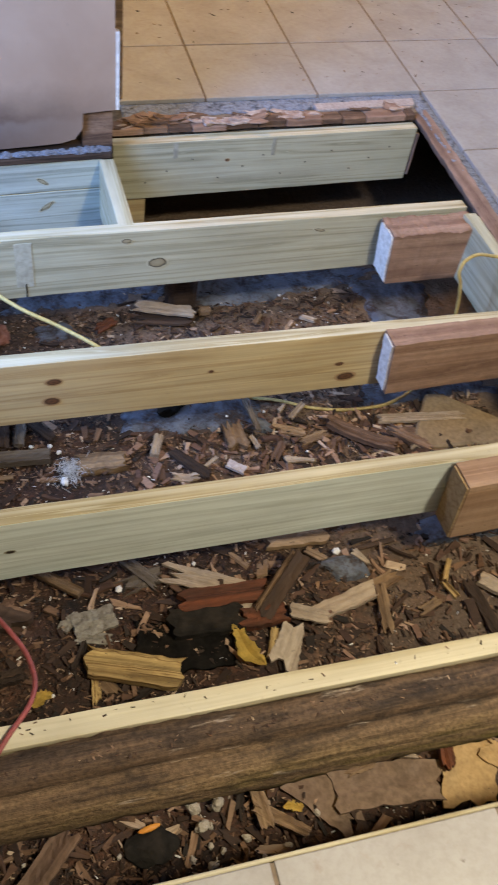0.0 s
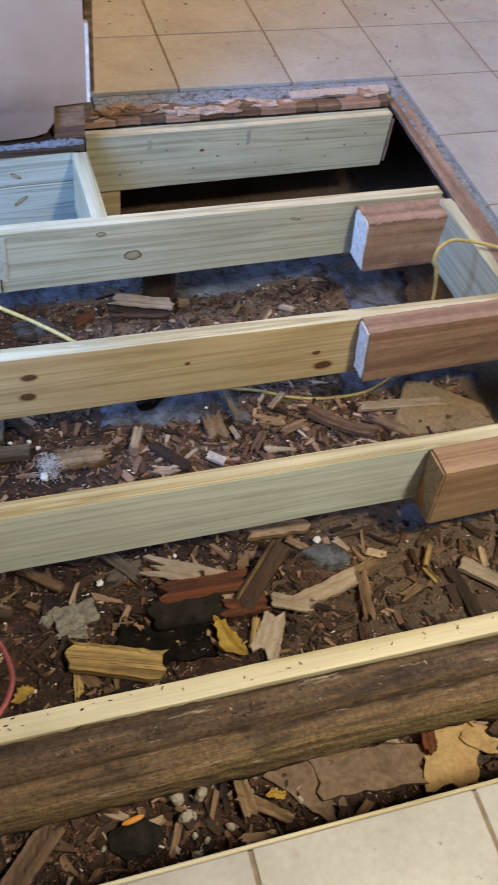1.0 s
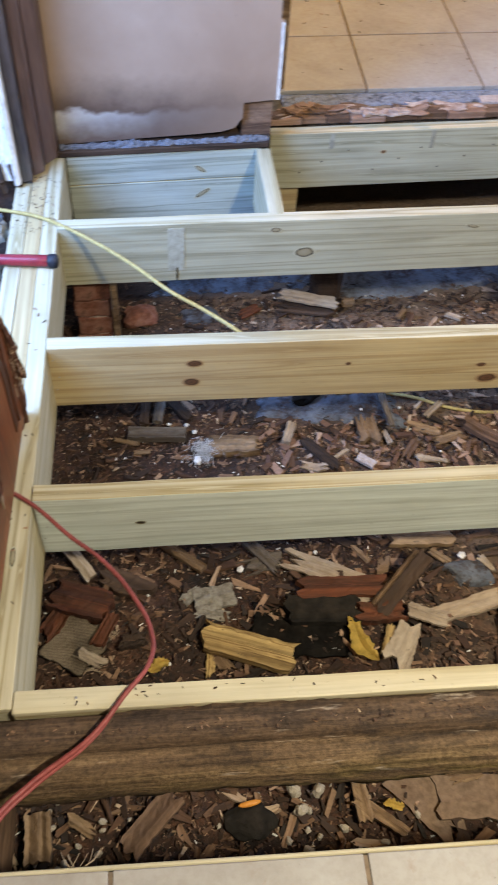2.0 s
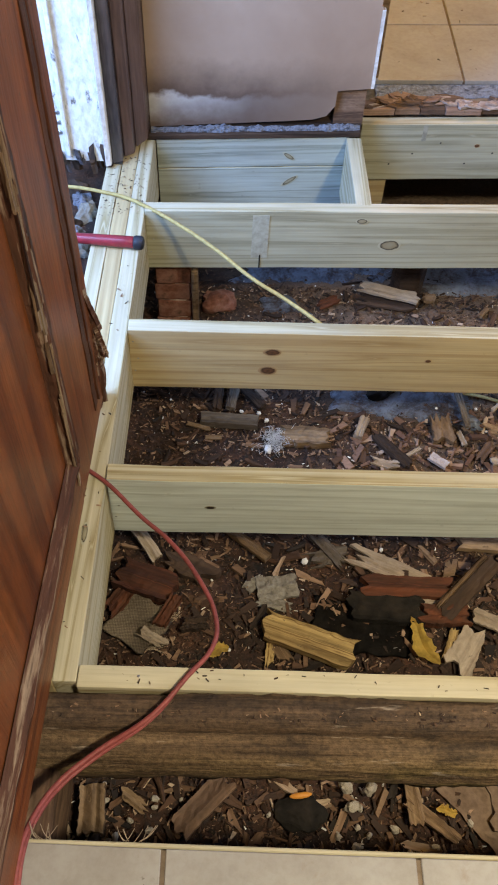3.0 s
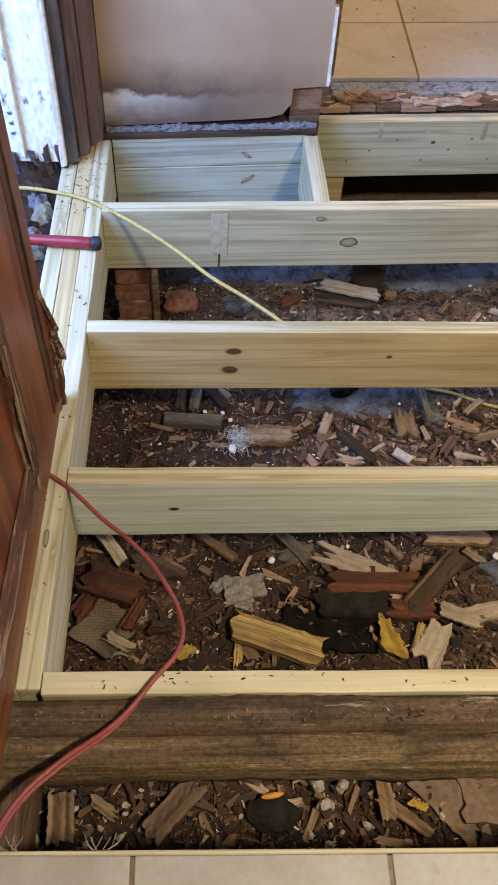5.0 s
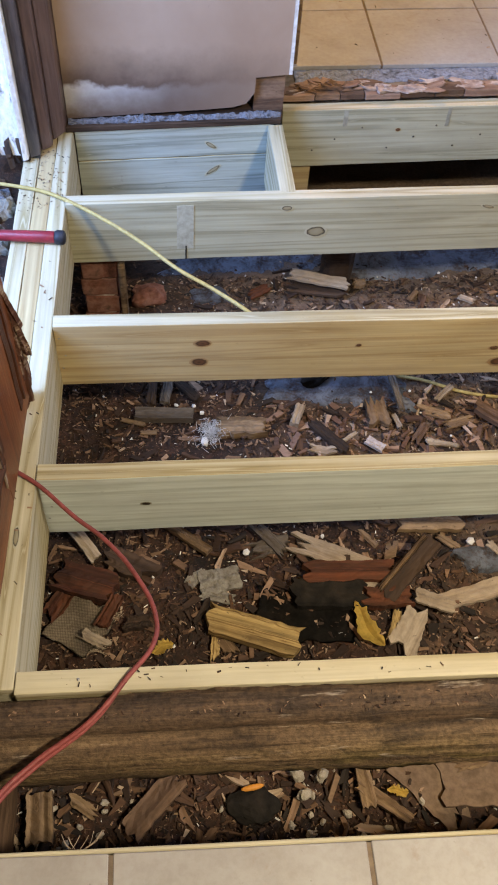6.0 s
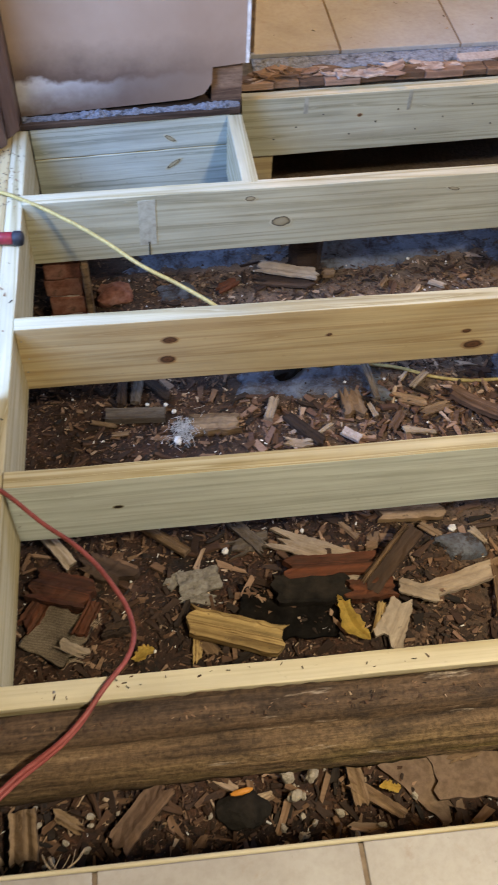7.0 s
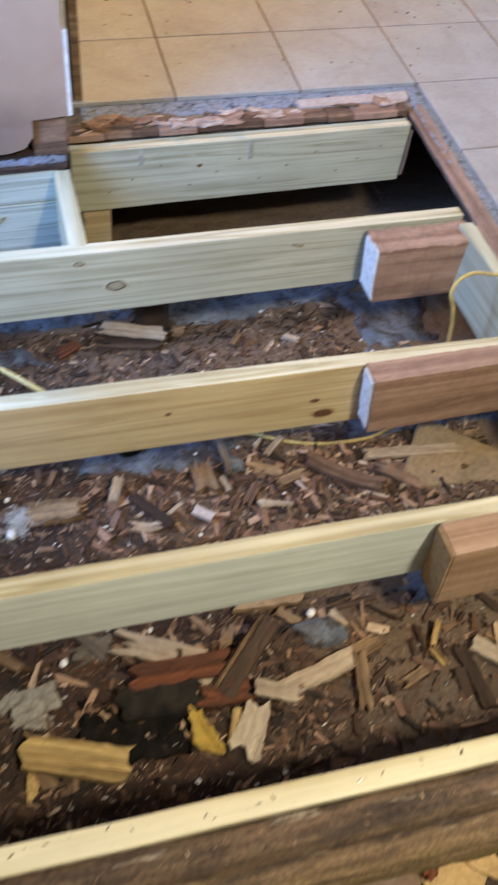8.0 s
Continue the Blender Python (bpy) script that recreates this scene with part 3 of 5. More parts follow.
# ---- structure: ground under the floor, outside, walls, ceiling ----
def ground_sheet():
    xs = np.concatenate([np.linspace(-0.6, -0.2, 5), np.linspace(-0.18, 1.75, 230), np.linspace(1.8, 5.0, 20)])
    ys = np.concatenate([np.linspace(-1.5, -0.4, 8), np.linspace(-0.38, 2.0, 270), np.linspace(2.1, 6.0, 20)])
    verts, faces = [], []
    for y in ys:
        for x in xs:
            p = Vector((x, y, 0))
            fine = 0.005 * noise.noise(p * 38) + 0.003 * noise.noise(p * 85)
            verts.append((x, y, ground_z(x, y) + fine))
    n = len(xs)
    for j in range(len(ys) - 1):
        for i in range(n - 1):
            a = j * n + i
            faces.append((a, a + 1, a + n + 1, a + n))
    me = bpy.data.meshes.new("ground")
    me.from_pydata(verts, [], faces)
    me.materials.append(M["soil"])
    me.polygons.foreach_set("use_smooth", [True] * len(faces))
    return tagged(new("ground", me), "dark damp soil littered with rotten wood under the floor", "ground", kind="structure")


ground_sheet()


def wall(name, x0, x1, y0, y1, z0, z1, material, label):
    return thing(name, box(x0, x1, y0, y1, z0, z1), M[material], Matrix(), label, "wall", kind="structure")


wall("wall_west_south", -0.27, -0.125, -3.0, 0.52, -0.6, 2.4, "paint_wall", "plain painted wall beside the open door")
wall("wall_west_north", -0.27, -0.125, 1.60, 6.0, -0.6, 2.4, "paint_wall", "plain painted wall beyond the doorway")
wall("wall_west_lintel", -0.27, -0.125, 0.52, 1.60, 2.05, 2.4, "paint_wall", "plain painted wall over the doorway")
wall("wall_south", -0.27, 4.7, -3.14, -3.0, -0.6, 2.4, "paint_wall", "plain painted wall closing the room")
wall("wall_east_south", 4.56, 4.7, -3.0, 1.5, -0.6, 2.4, "paint_wall", "plain painted wall closing the room")
wall("wall_east_north", 4.56, 4.7, 3.1, 6.0, -0.6, 2.4, "paint_wall", "plain painted wall closing the kitchen")
wall("wall_east_sill", 4.56, 4.7, 1.5, 3.1, -0.6, 0.95, "paint_wall", "plain painted wall under the kitchen window")
wall("wall_east_lintel", 4.56, 4.7, 1.5, 3.1, 2.05, 2.4, "paint_wall", "plain painted wall over the kitchen window")
wall("wall_north", -0.27, 4.7, 6.0, 6.14, -0.6, 2.4, "paint_wall", "plain painted wall closing the kitchen")
thing("ceiling", box(-0.27, 4.7, -3.14, 6.14, 2.4, 2.5), M["ceiling"], Matrix(), "plain white ceiling", "ceiling", kind="structure")
thing("yard", box(-60, -0.28, -40, 60, -0.8, -0.35), M["yard"], Matrix(), "open ground outside the doorway", "ground", kind="structure")

# stained drywall partition at the far side, notched at its free lower corner
SK = 0.08


def sk(y, x):
    return y + SK * x


def partition():
    bm = bmesh.new()
    outline = [(-0.015, 0.022), (0.36, 0.034), (0.44, 0.038), (0.478, 0.048), (0.500, 0.078), (0.502, 0.122), (0.598, 0.128), (0.598, 0.34), (0.590, 0.345), (0.590, 2.4), (-0.015, 2.4)]
    front = [bm.verts.new((x, sk(1.60, x), z)) for x, z in outline]
    back = [bm.verts.new((x, sk(1.612, x), z)) for x, z in outline]
    n = len(outline)
    bm.faces.new(front)
    bm.faces.new(back[::-1])
    for i in range(n):
        bm.faces.new((front[i], back[i], back[(i + 1) % n], front[(i + 1) % n]))
    bmesh.ops.recalc_face_normals(bm, faces=bm.faces)
    ob = thing("wall_partition", bm, M["panel"], Matrix(), "pinkish-beige drywall with a white damp patch and torn foot", "wall", kind="structure")
    part("bare_edge", prism([(0.5925, sk(1.598, 0.59)), (0.6015, sk(1.598, 0.59)), (0.6015, sk(1.616, 0.59)), (0.5925, sk(1.616, 0.59))], 0.129, 0.338), M["raw_end"], ob, "bare white drywall edge")
    part("stud", prism([(0.50, sk(1.613, 0.5)), (0.585, sk(1.613, 0.58)), (0.585, sk(1.71, 0.58)), (0.50, sk(1.71, 0.5))], 0.012, 2.4), M["old_plank"], ob, "brown old stud behind the drywall")
    part("core", prism([(-0.015, sk(1.614, 0)), (0.49, sk(1.614, 0.5)), (0.49, sk(1.70, 0.5)), (-0.015, sk(1.70, 0))], 0.05, 2.4), M["dark_wood"], ob, "dark filling behind the drywall")
    return ob


partition()
thing("trim", prism([(0.628, 1.905), (0.652, 1.905), (0.690, 3.2), (0.660, 3.2)], 0.021, 2.4, 0.002), M["tan_wood"], Matrix(), "brown wooden door trim on the kitchen side", "trim", kind="structure")
wall("wall_kitchen_west", 0.50, 0.618, 1.86, 6.0, 0.021, 2.4, "paint_wall", "plain painted wall beside the kitchen")

# ---- tiled floor with the opening in it ----
def grid_point(k, j):
    """Corner (k, j) of the tile grid, which runs a little askew."""
    y = -0.24 + 0.365 * j
    x = (0.162 + 0.3655 * k) + (y + 0.24) / 2.17 * (-0.014 + 0.0185 * k)
    y += (x - 1.69) * (-0.015 + 0.012 * j) - 0.0035 * (6 - j)
    return x, y


def floor_slab():
    """Old subfloor with the hole, as four strips that butt, and the grout bed on it."""
    strips = [
        [(-0.12, -3.0), (4.56, -3.0), (4.56, -0.262), (-0.12, -0.238)],
        [(1.600, -0.247), (4.56, -0.262), (4.56, 6.0), (1.735, 6.0)],
        [(0.50, 1.757), (1.644, 1.838), (1.735, 6.0), (0.50, 6.0)],
    ]
    bm = bmesh.new()
    for s in strips:
        tmp = bpy.data.meshes.new("tmp")
        p = prism(s, -0.035, 0.006)
        p.to_mesh(tmp)
        p.free()
        bm.from_mesh(tmp)
        bpy.data.meshes.remove(tmp)
    return thing("floor", bm, M["grout"], Matrix(), "beige tiled kitchen floor with a large cut opening", "floor", kind="structure")


floor = floor_slab()


def near_strip():
    return part("edge_strip", prism([(-0.10, -0.2365), (1.585, -0.2620), (1.585, -0.2550), (-0.10, -0.2295)], -0.03, 0.0165, 0.002), M["pine_pale"], floor, "pale plywood edge under the tiles")


near_strip()


def grout_bed():
    """Grout between the tiles, a hair below their faces."""
    g0, g1, g2 = grid_point(4, 0), grid_point(4, 6), grid_point(1.2, 6)
    e = 0.005
    for pts in ([(-0.06, -2.9), (4.5, -2.9), (4.5, g0[1] - e), (g0[0], g0[1] - e), (-0.06, grid_point(-0.6, 0)[1] - e)],
                [(g0[0] + e, g0[1] - e), (4.5, g0[1] - e), (4.5, 5.9), (g1[0] + e, 5.9), (g1[0] + e, g1[1] + e)],
                [(g2[0] + e, g2[1] + e), (g1[0] + e, g1[1] + e), (g1[0] + e, 5.9), (g2[0] + e, 5.9)]):
        part("grout_bed", prism(pts, 0.004, 0.0183), M["grout"], floor, "brown grout")


grout_bed()

# ---- framing timber ----
def board(name, x0, y0, x1, y1, thick, height, material, label, category, group="", top=0.0, seed=0, bevel=0.0025, top_material="pine_pale", dip=0.0):
    """A board on edge whose near top edge runs from (x0, y0) to (x1, y1)."""
    length = math.hypot(x1 - x0, y1 - y0)
    turn = math.degrees(math.atan2(y1 - y0, x1 - x0))
    bm = box(0, length, 0, thick, -height, 0, bevel, 12, 0.0008, seed)
    bm.normal_update()
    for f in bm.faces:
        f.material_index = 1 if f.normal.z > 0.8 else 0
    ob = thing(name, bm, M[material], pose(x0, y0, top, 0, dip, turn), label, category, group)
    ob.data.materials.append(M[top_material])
    return ob


def unit_disc(name, material):
    bm = bmesh.new()
    n = 20
    rng = random.Random(3)
    rim = [bm.verts.new((math.cos(2 * math.pi * i / n) * rng.uniform(0.92, 1.06), 0, math.sin(2 * math.pi * i / n) * rng.uniform(0.92, 1.06))) for i in range(n)]
    mid = bm.verts.new((0, -0.0008, 0))
    for i in range(n):
        bm.faces.new((rim[i], rim[(i + 1) % n], mid))
    bmesh.ops.recalc_face_normals(bm, faces=bm.faces)
    return mesh_from(name, bm, M[material])


KNOTS = {k: unit_disc("knot", k) for k in ("knot", "knot_eye", "knot_hole")}
KNOTS["nail"] = unit_disc("nail", "metal")


def knot(parent, x, z, w, h, seed=0, kind="knot", tilt=0.0):
    """A knot: an uneven oval just proud of a board's near face."""
    ob = new("nail" if kind == "nail" else "knot", KNOTS[kind])
    ob.parent = parent
    ob.matrix_local = pose(x, -0.0012, z, 0, tilt, 0) @ Matrix.Diagonal((w / 2, 1, h / 2, 1))
    return tagged(ob, {"knot": "dark brown knot", "knot_eye": "ringed grey knot", "knot_hole": "black knot hole", "nail": "nail head"}[kind])


JG = "new floor joists"
J1 = board("joist", 0, 0, 1.60, -0.012, 0.038, 0.184, "pine_pale", "pale new pine joist behind the old weathered beam", "joist", JG, seed=1, top_material="pine_wavy")
J2 = board("joist", 0, 0.406, 1.60, 0.436, 0.038, 0.190, "pine_blue", "pale greenish treated pine joist with a small knot hole", "joist", JG, seed=2, top=0.005, dip=1.05)
J3 = board("joist", 0, 0.812, 1.59, 0.856, 0.038, 0.190, "pine_yellow", "yellowish treated pine joist with paired dark knots", "joist", JG, seed=3, top=0.005, dip=1.05)
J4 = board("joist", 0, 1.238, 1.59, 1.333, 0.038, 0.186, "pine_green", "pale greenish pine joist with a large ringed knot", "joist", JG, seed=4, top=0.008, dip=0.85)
for x, y, w, h in ((0.10, 0.020, 0.005, 0.005), (0.83, 0.017, 0.005, 0.005)):
    spot = knot(J1, x, 0, w, h, 1, "nail")
    spot.matrix_local = pose(x, y, 0.0014, -90, 0, 0) @ Matrix.Diagonal((w / 2, 1, h / 2, 1))
knot(J2, 0.203, -0.09, 0.024, 0.012, 1, "knot_hole")
knot(J3, 0.329, -0.060, 0.044, 0.024, 2)
knot(J3, 0.322, -0.122, 0.046, 0.030, 3)
knot(J3, 0.697, -0.078, 0.016, 0.012, 4)
knot(J3, 1.064, -0.146, 0.064, 0.034, 5)
knot(J3, 1.035, -0.098, 0.030, 0.016, 6)
knot(J4, 0.652, -0.106, 0.064, 0.040, 7, "knot_eye")
knot(J4, 0.565, -0.028, 0.035, 0.018, 9, "knot_eye")
for joist in (J2, J3, J4):
    for k in range(3):
        knot(joist, 0.010 + 0.009 * (k % 2), -0.035 - 0.048 * k - 0.006 * (k % 2), 0.0045, 0.0045, k, "nail")
knot(J4, 1.12, -0.040, 0.046, 0.012, 8, "knot_eye", 12)

part("tape_mark", box(0.278, 0.322, -0.0012, 0.0004, -0.150, -0.012), M["tape"], J4, "pale tape residue")
part("pencil_mark", box(0.300, 0.3035, -0.0018, 0.0004, -0.184, -0.140), M["char"], J4, "short black pencil stroke")

SG = "boards of the tripled sill"
sills = []
for i, (mat, top, end) in enumerate((("pine_pale", 0.0, 1.57), ("pine_yellow", -0.003, 1.565), ("pine_pale", -0.001, 1.45))):
    x = -0.001 - 0.0405 * i
    length = end - 0.008
    bm = box(0, length, 0, 0.0395, -0.184, 0, 0.0025, 12, 0.0006, 20 + i)
    sills.append(thing("sill_board", bm, M[mat], pose(x, 0.008, top, 0, 0, 90), "pale new pine sill board along the doorway", "sill board", SG))

for board_of, x, y, w, h in ((2, 0.84, 0.022, 0.07, 0.026), (0, 0.28, 0.024, 0.05, 0.012)):
    spot = knot(sills[board_of], x, 0, w, h, 1, "knot_eye")
    spot.matrix_local = pose(x, y, 0.0014, -90, 0, 0) @ Matrix.Diagonal((w / 2, 1, h / 2, 1))

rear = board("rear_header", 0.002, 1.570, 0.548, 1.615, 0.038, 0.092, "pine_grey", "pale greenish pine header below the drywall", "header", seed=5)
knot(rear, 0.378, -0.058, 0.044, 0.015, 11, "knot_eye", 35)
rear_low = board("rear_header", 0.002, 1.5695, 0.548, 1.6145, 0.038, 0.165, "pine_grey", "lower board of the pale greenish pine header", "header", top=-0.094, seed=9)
knot(rear_low, 0.385, -0.045, 0.060, 0.015, 12, "knot_eye", -35)
trimmer = thing("trimmer", box(0, 0.31, 0, 0.042, -0.184, 0, 0.0025, 4, 0.0006, 30), M["pine_pale"], pose(0.588, 1.302, 0.0, 0, 0, 91), "short pale pine trimmer between joist and header", "trimmer")
ledger = board("ledger", 0.592, 1.698, 1.604, 1.765, 0.04, 0.186, "pine_green", "pale pine ledger nailed under the kitchen floor edge", "ledger", top=-0.010, seed=6)
knot(ledger, 0.36, -0.07, 0.018, 0.012, 13)
for i in range(12):
    knot(ledger, 0.10 + 0.076 * i + 0.01 * math.sin(i * 5), -0.13 + 0.07 * ((i * 7) % 3) / 2, 0.007, 0.007, 40 + i, "knot_hole")
for x, z, w, h in ((0.185, -0.004, 0.014, 0.050), (0.505, -0.004, 0.012, 0.060)):
    part("smudge", box(x, x + w, -0.0011, 0.0004, z - h, z), M["faint"], ledger, "faint grey smudge")
thing("edge_shim", box(0, 0.15, -0.003, 0.003, -0.012, 0, 0.001, 6, 0.001, 34), M["edge_wood"], pose(1.612, 1.775, -0.030, 0, 90, 90), "thin pale shim hanging at the ledger end", "shim")
thing("ledger_post", box(-0.04, 0.04, -0.02, 0.02, -0.30, 0, 0.003), M["pine_yellow"], pose(0.655, 1.735, -0.184, 0, 0, 4), "yellowish pine post under the ledger", "post")
side = thing("side_joist", box(0, 0.39, -0.038, 0, -0.184, 0, 0.0025, 4, 0.0006, 31), M["pine_green"], pose(1.562, 0.895, -0.002, 0, 0, 91.5), "pale greenish joist along the opening's edge", "joist", JG)
thing("side_joist", box(0, 0.37, -0.038, 0, -0.184, 0, 0.0025, 4, 0.0006, 32), M["pine_pale"], pose(1.601, 0.905, -0.006, 0, 0, 91.5), "pale pine joist doubled at the opening's edge", "joist", JG)


# old joist stubs left beside the new joists
def stub(x0, y0, x1, thick, z0, z1, slant, seed, label, mat="old_red", crumble=0.003):
    length = x1 - x0
    bm = box(0, length, 0, thick, z0, z1, 0.0, 26, 0.0002, seed)
    bmesh.ops.subdivide_edges(bm, edges=list(bm.edges), cuts=3, use_grid_fill=True)
    for v in bm.verts:
        high = soft_step(z1 - 0.04, z1, v.co.z)
        d = 0.0012 * noise.noise(Vector((v.co.x * 5 + seed, v.co.y * 30, v.co.z * 30))) + 0.0006 * noise.noise(v.co * 90)
        top = crumble * (0.9 * noise.noise(Vector((v.co.x * 17, v.co.y * 23, seed))) + 0.5 * noise.noise(v.co * 61) - 0.4) * high
        v.co.x += slant * (v.co.z - z1) * (1 - v.co.x / length) + d
        v.co.y += d if v.co.y < thick - 0.004 else 0
        v.co.z += top + d * 0.5
    ob = thing("joist_stub", bm, M[mat], pose(x0, y0, 0, 0, 0, 2.0), label, "old joist", "old joist stubs")
    end = bmesh.new()
    rng = random.Random(seed)
    outline = []
    for k in range(28):
        a = 4 * k / 28
        u, v = ((a, 0), (1, a - 1), (3 - a, 1), (0, 4 - a))[int(a)]
        j = rng.uniform(0.0, 0.006 if seed < 53 else 0.0008)
        outline.append((0.002 + j + (thick - 0.004 - 2 * j) * u, z0 + 0.002 + j + (z1 - z0 - 0.008 - 2 * j) * v))
    vs = [end.verts.new((slant * (z - z1) - 0.0045, y, z)) for y, z in outline]
    vs2 = [end.verts.new(v.co + Vector((0.006, 0, 0))) for v in vs]
    end.faces.new(vs)
    end.faces.new(vs2[::-1])
    for i in range(28):
        end.faces.new((vs[i], vs2[i], vs2[(i + 1) % 28], vs[(i + 1) % 28]))
    bmesh.ops.recalc_face_normals(end, faces=end.faces)
    part("cut_end", end, M["raw_end" if seed < 53 else "sawn_tan"], ob, "chalky white cut end" if seed < 53 else "tan cut end")
    return ob


stub(1.304, 1.212, 1.584, 0.088, -0.184, -0.012, -0.10, 51, "short red-brown old joist stub with a crumbling top", crumble=0.011)
stub(1.135, 0.782, 1.600, 0.058, -0.180, -0.006, -0.12, 52, "weathered red-brown old joist stub with a chalky end")
stub(1.138, 0.350, 1.600, 0.070, -0.205, -0.008, -0.10, 53, "brown old joist stub with a tan cut end", "old_tan", 0.001)


# old weathered beam in front of the nearest joist
def old_beam():
    profile = [(0.0, -0.020), (-0.008, -0.010), (-0.022, -0.013), (-0.036, -0.015), (-0.050, -0.021), (-0.058, -0.036), (-0.060, -0.052), (-0.072, -0.054), (-0.084, -0.062), (-0.096, -0.085), (-0.104, -0.115), (-0.100, -0.145), (-0.084, -0.168), (-0.05, -0.18), (0.0, -0.18)]
    bm = bmesh.new()
    n = 260
    rows = []
    for i in range(n + 1):
        x = -0.115 + 1.75 * i / n
        bow = 0.012 * math.sin(math.pi * min(1, max(0, x / 1.2))) - 0.014 * x
        row = []
        for k, (y, z) in enumerate(profile):
            p = Vector((x * 2.2, y * 14, z * 14))
            d = 0.0055 * noise.noise(p) + 0.0035 * noise.noise(Vector((x * 11, y * 60, z * 60))) + 0.0028 * noise.noise(Vector((x * 45, y * 120, z * 120)))
            inner = k in (0, len(profile) - 1)
            row.append(bm.verts.new((x, y - 0.003 if inner else y - 0.003 + bow * 0.8 + d, z + (0 if inner else d))))
        rows.append(row)
    m = len(profile)
    for a, b in zip(rows, rows[1:]):
        for k in range(m):
            f = bm.faces.new((a[k], a[(k + 1) % m], b[(k + 1) % m], b[k]))
            f.smooth = True
    bm.faces.new(rows[0])
    bm.faces.new(rows[-1][::-1])
    bmesh.ops.recalc_face_normals(bm, faces=bm.faces)
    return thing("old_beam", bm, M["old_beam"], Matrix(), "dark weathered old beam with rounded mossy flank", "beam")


old_beam()
thing("old_sill", box(0, 0.30, 0, 0.11, -0.16, 0, 0.006, 8, 0.003, 60), M["old_plank"], pose(-0.026, -0.36, -0.10, 0, 0, 91), "brown old sill timber beneath the tile edge", "beam")


# mortar residue, old plank edges and torn underlayment round the opening
def strip(name, pts, z0, z1, material, label, seed):
    """A rough strip along a line of plan points, with broken edges."""
    bm = bmesh.new()
    (xa, ya), (xb, yb), (xc, yc), (xd, yd) = pts
    n, m = 200, 9
    rows = []
    for i in range(n + 1):
        u = i / n
        row = []
        for j in range(m + 1):
            v = j / m
            x = (xa + (xb - xa) * u) * (1 - v) + (xd + (xc - xd) * u) * v
            y = (ya + (yb - ya) * u) * (1 - v) + (yd + (yc - yd) * u) * v
            r = noise.noise(Vector((x * 30, y * 30, seed)))
            e = 0.006 * noise.noise(Vector((x * 45, y * 45, seed + 5))) if j == 0 else 0
            r2 = noise.noise(Vector((x * 90, y * 90, seed)))
            row.append(bm.verts.new((x + e, y + e, z1 + 0.004 * r + 0.003 * r2 if 0 < j < m else z1 - 0.002)))
        rows.append(row)
    for a, b in zip(rows, rows[1:]):
        for j in range(m):
            bm.faces.new((a[j], b[j], b[j + 1], a[j + 1]))
    base = [bm.verts.new((r[0].co.x, r[0].co.y, z0)) for r in rows]
    for i in range(n):
        bm.faces.new((base[i], base[i + 1], rows[i + 1][0], rows[i][0]))
    bmesh.ops.recalc_face_normals(bm, faces=bm.faces)
    return part(name, bm, M[material], floor, label)


e6a, e6b = grid_point(1.28, 6), grid_point(4, 6)
e0 = grid_point(4, 0)
strip("mortar_strip", [(e6a[0], e6a[1] - 0.075), (e6b[0] - 0.03, e6b[1] - 0.062), (e6b[0], e6b[1] + 0.004), (e6a[0], e6a[1] + 0.004)], 0.0, 0.010, "mortar", "grey crumbly thinset strip", 1)
strip("mortar_strip", [(e6b[0] - 0.052, e6b[1] - 0.05), (e0[0] - 0.016, e0[1]), (e0[0] + 0.004, e0[1]), (e6b[0] + 0.004, e6b[1])], 0.0, 0.010, "mortar", "grey crumbly thinset strip", 2)
x = 0.592
rng = random.Random(7)
i = 0
while x < 1.59:
    w = rng.uniform(0.07, 0.16)
    w = min(w, 1.61 - x)
    y = 1.742 + 0.066 * (x - 0.59)
    bm = box(0, w - 0.002, rng.uniform(-0.004, 0.004), 0.05, -0.006, rng.uniform(0.010, 0.016), 0.002, 3, 0.001, i)
    ob = part("plank_end", bm, M["old_plank" if i % 3 else "old_red"], floor)
    ob.matrix_world = pose(x, y, 0, 0, 0, 3.8)
    x += w
    i += 1
for i in range(34):
    u = rng.uniform(0.0, 1.0)
    x = 0.60 + (0.66 if i % 6 else 0.98) * u
    L = rng.uniform(0.035, 0.10)
    bm = splinter(L, rng.uniform(0.018, 0.045), rng.uniform(0.002, 0.006), 100 + i, 0.5, 0.2, rng.uniform(-0.05, 0.12), 7, 4)
    ob = part("torn_flake", bm, M[rng.choice(["underlay", "underlay", "old_red", "old_plank", "underlay"])], floor)
    ob.matrix_world = pose(x, 1.785 + 0.066 * (x - 0.59) + rng.uniform(-0.028, 0.012), 0.013, rng.uniform(-16, 12), rng.uniform(-8, 8), rng.uniform(-30, 30))
pale = part("pale_strip", prism([(1.27, 1.838), (1.625, 1.866), (1.635, 1.912), (1.27, 1.880)], 0.004, 0.0165, 0.001), M["filler"], floor, "smooth mauve strip of filler")
plank = thing("edge_plank", box(0, 1.02, -0.044, 0, -0.034, 0.0, 0.003, 40, 0.0016, 70), M["edge_wood"], pose(1.580, 0.82, -0.002, -26, 0, 88.0), "splintered brown old plank along the opening", "plank")
thing("edge_plank", box(0, 1.06, -0.044, 0, -0.034, 0.0, 0.003, 40, 0.0016, 71), M["edge_wood"], pose(1.562, -0.235, -0.002, -24, 0, 89), "splintered brown old plank along the opening", "plank")


# ledge below the drywall: brown board with thinset on it
ledge = thing("ledge", prism([(-0.02, 1.562), (0.577, 1.612), (0.590, 1.70), (-0.02, 1.66)], 0.002, 0.018, 0.002), M["dark_wood"], Matrix(), "dark brown board ledge crusted with grey thinset", "ledge")


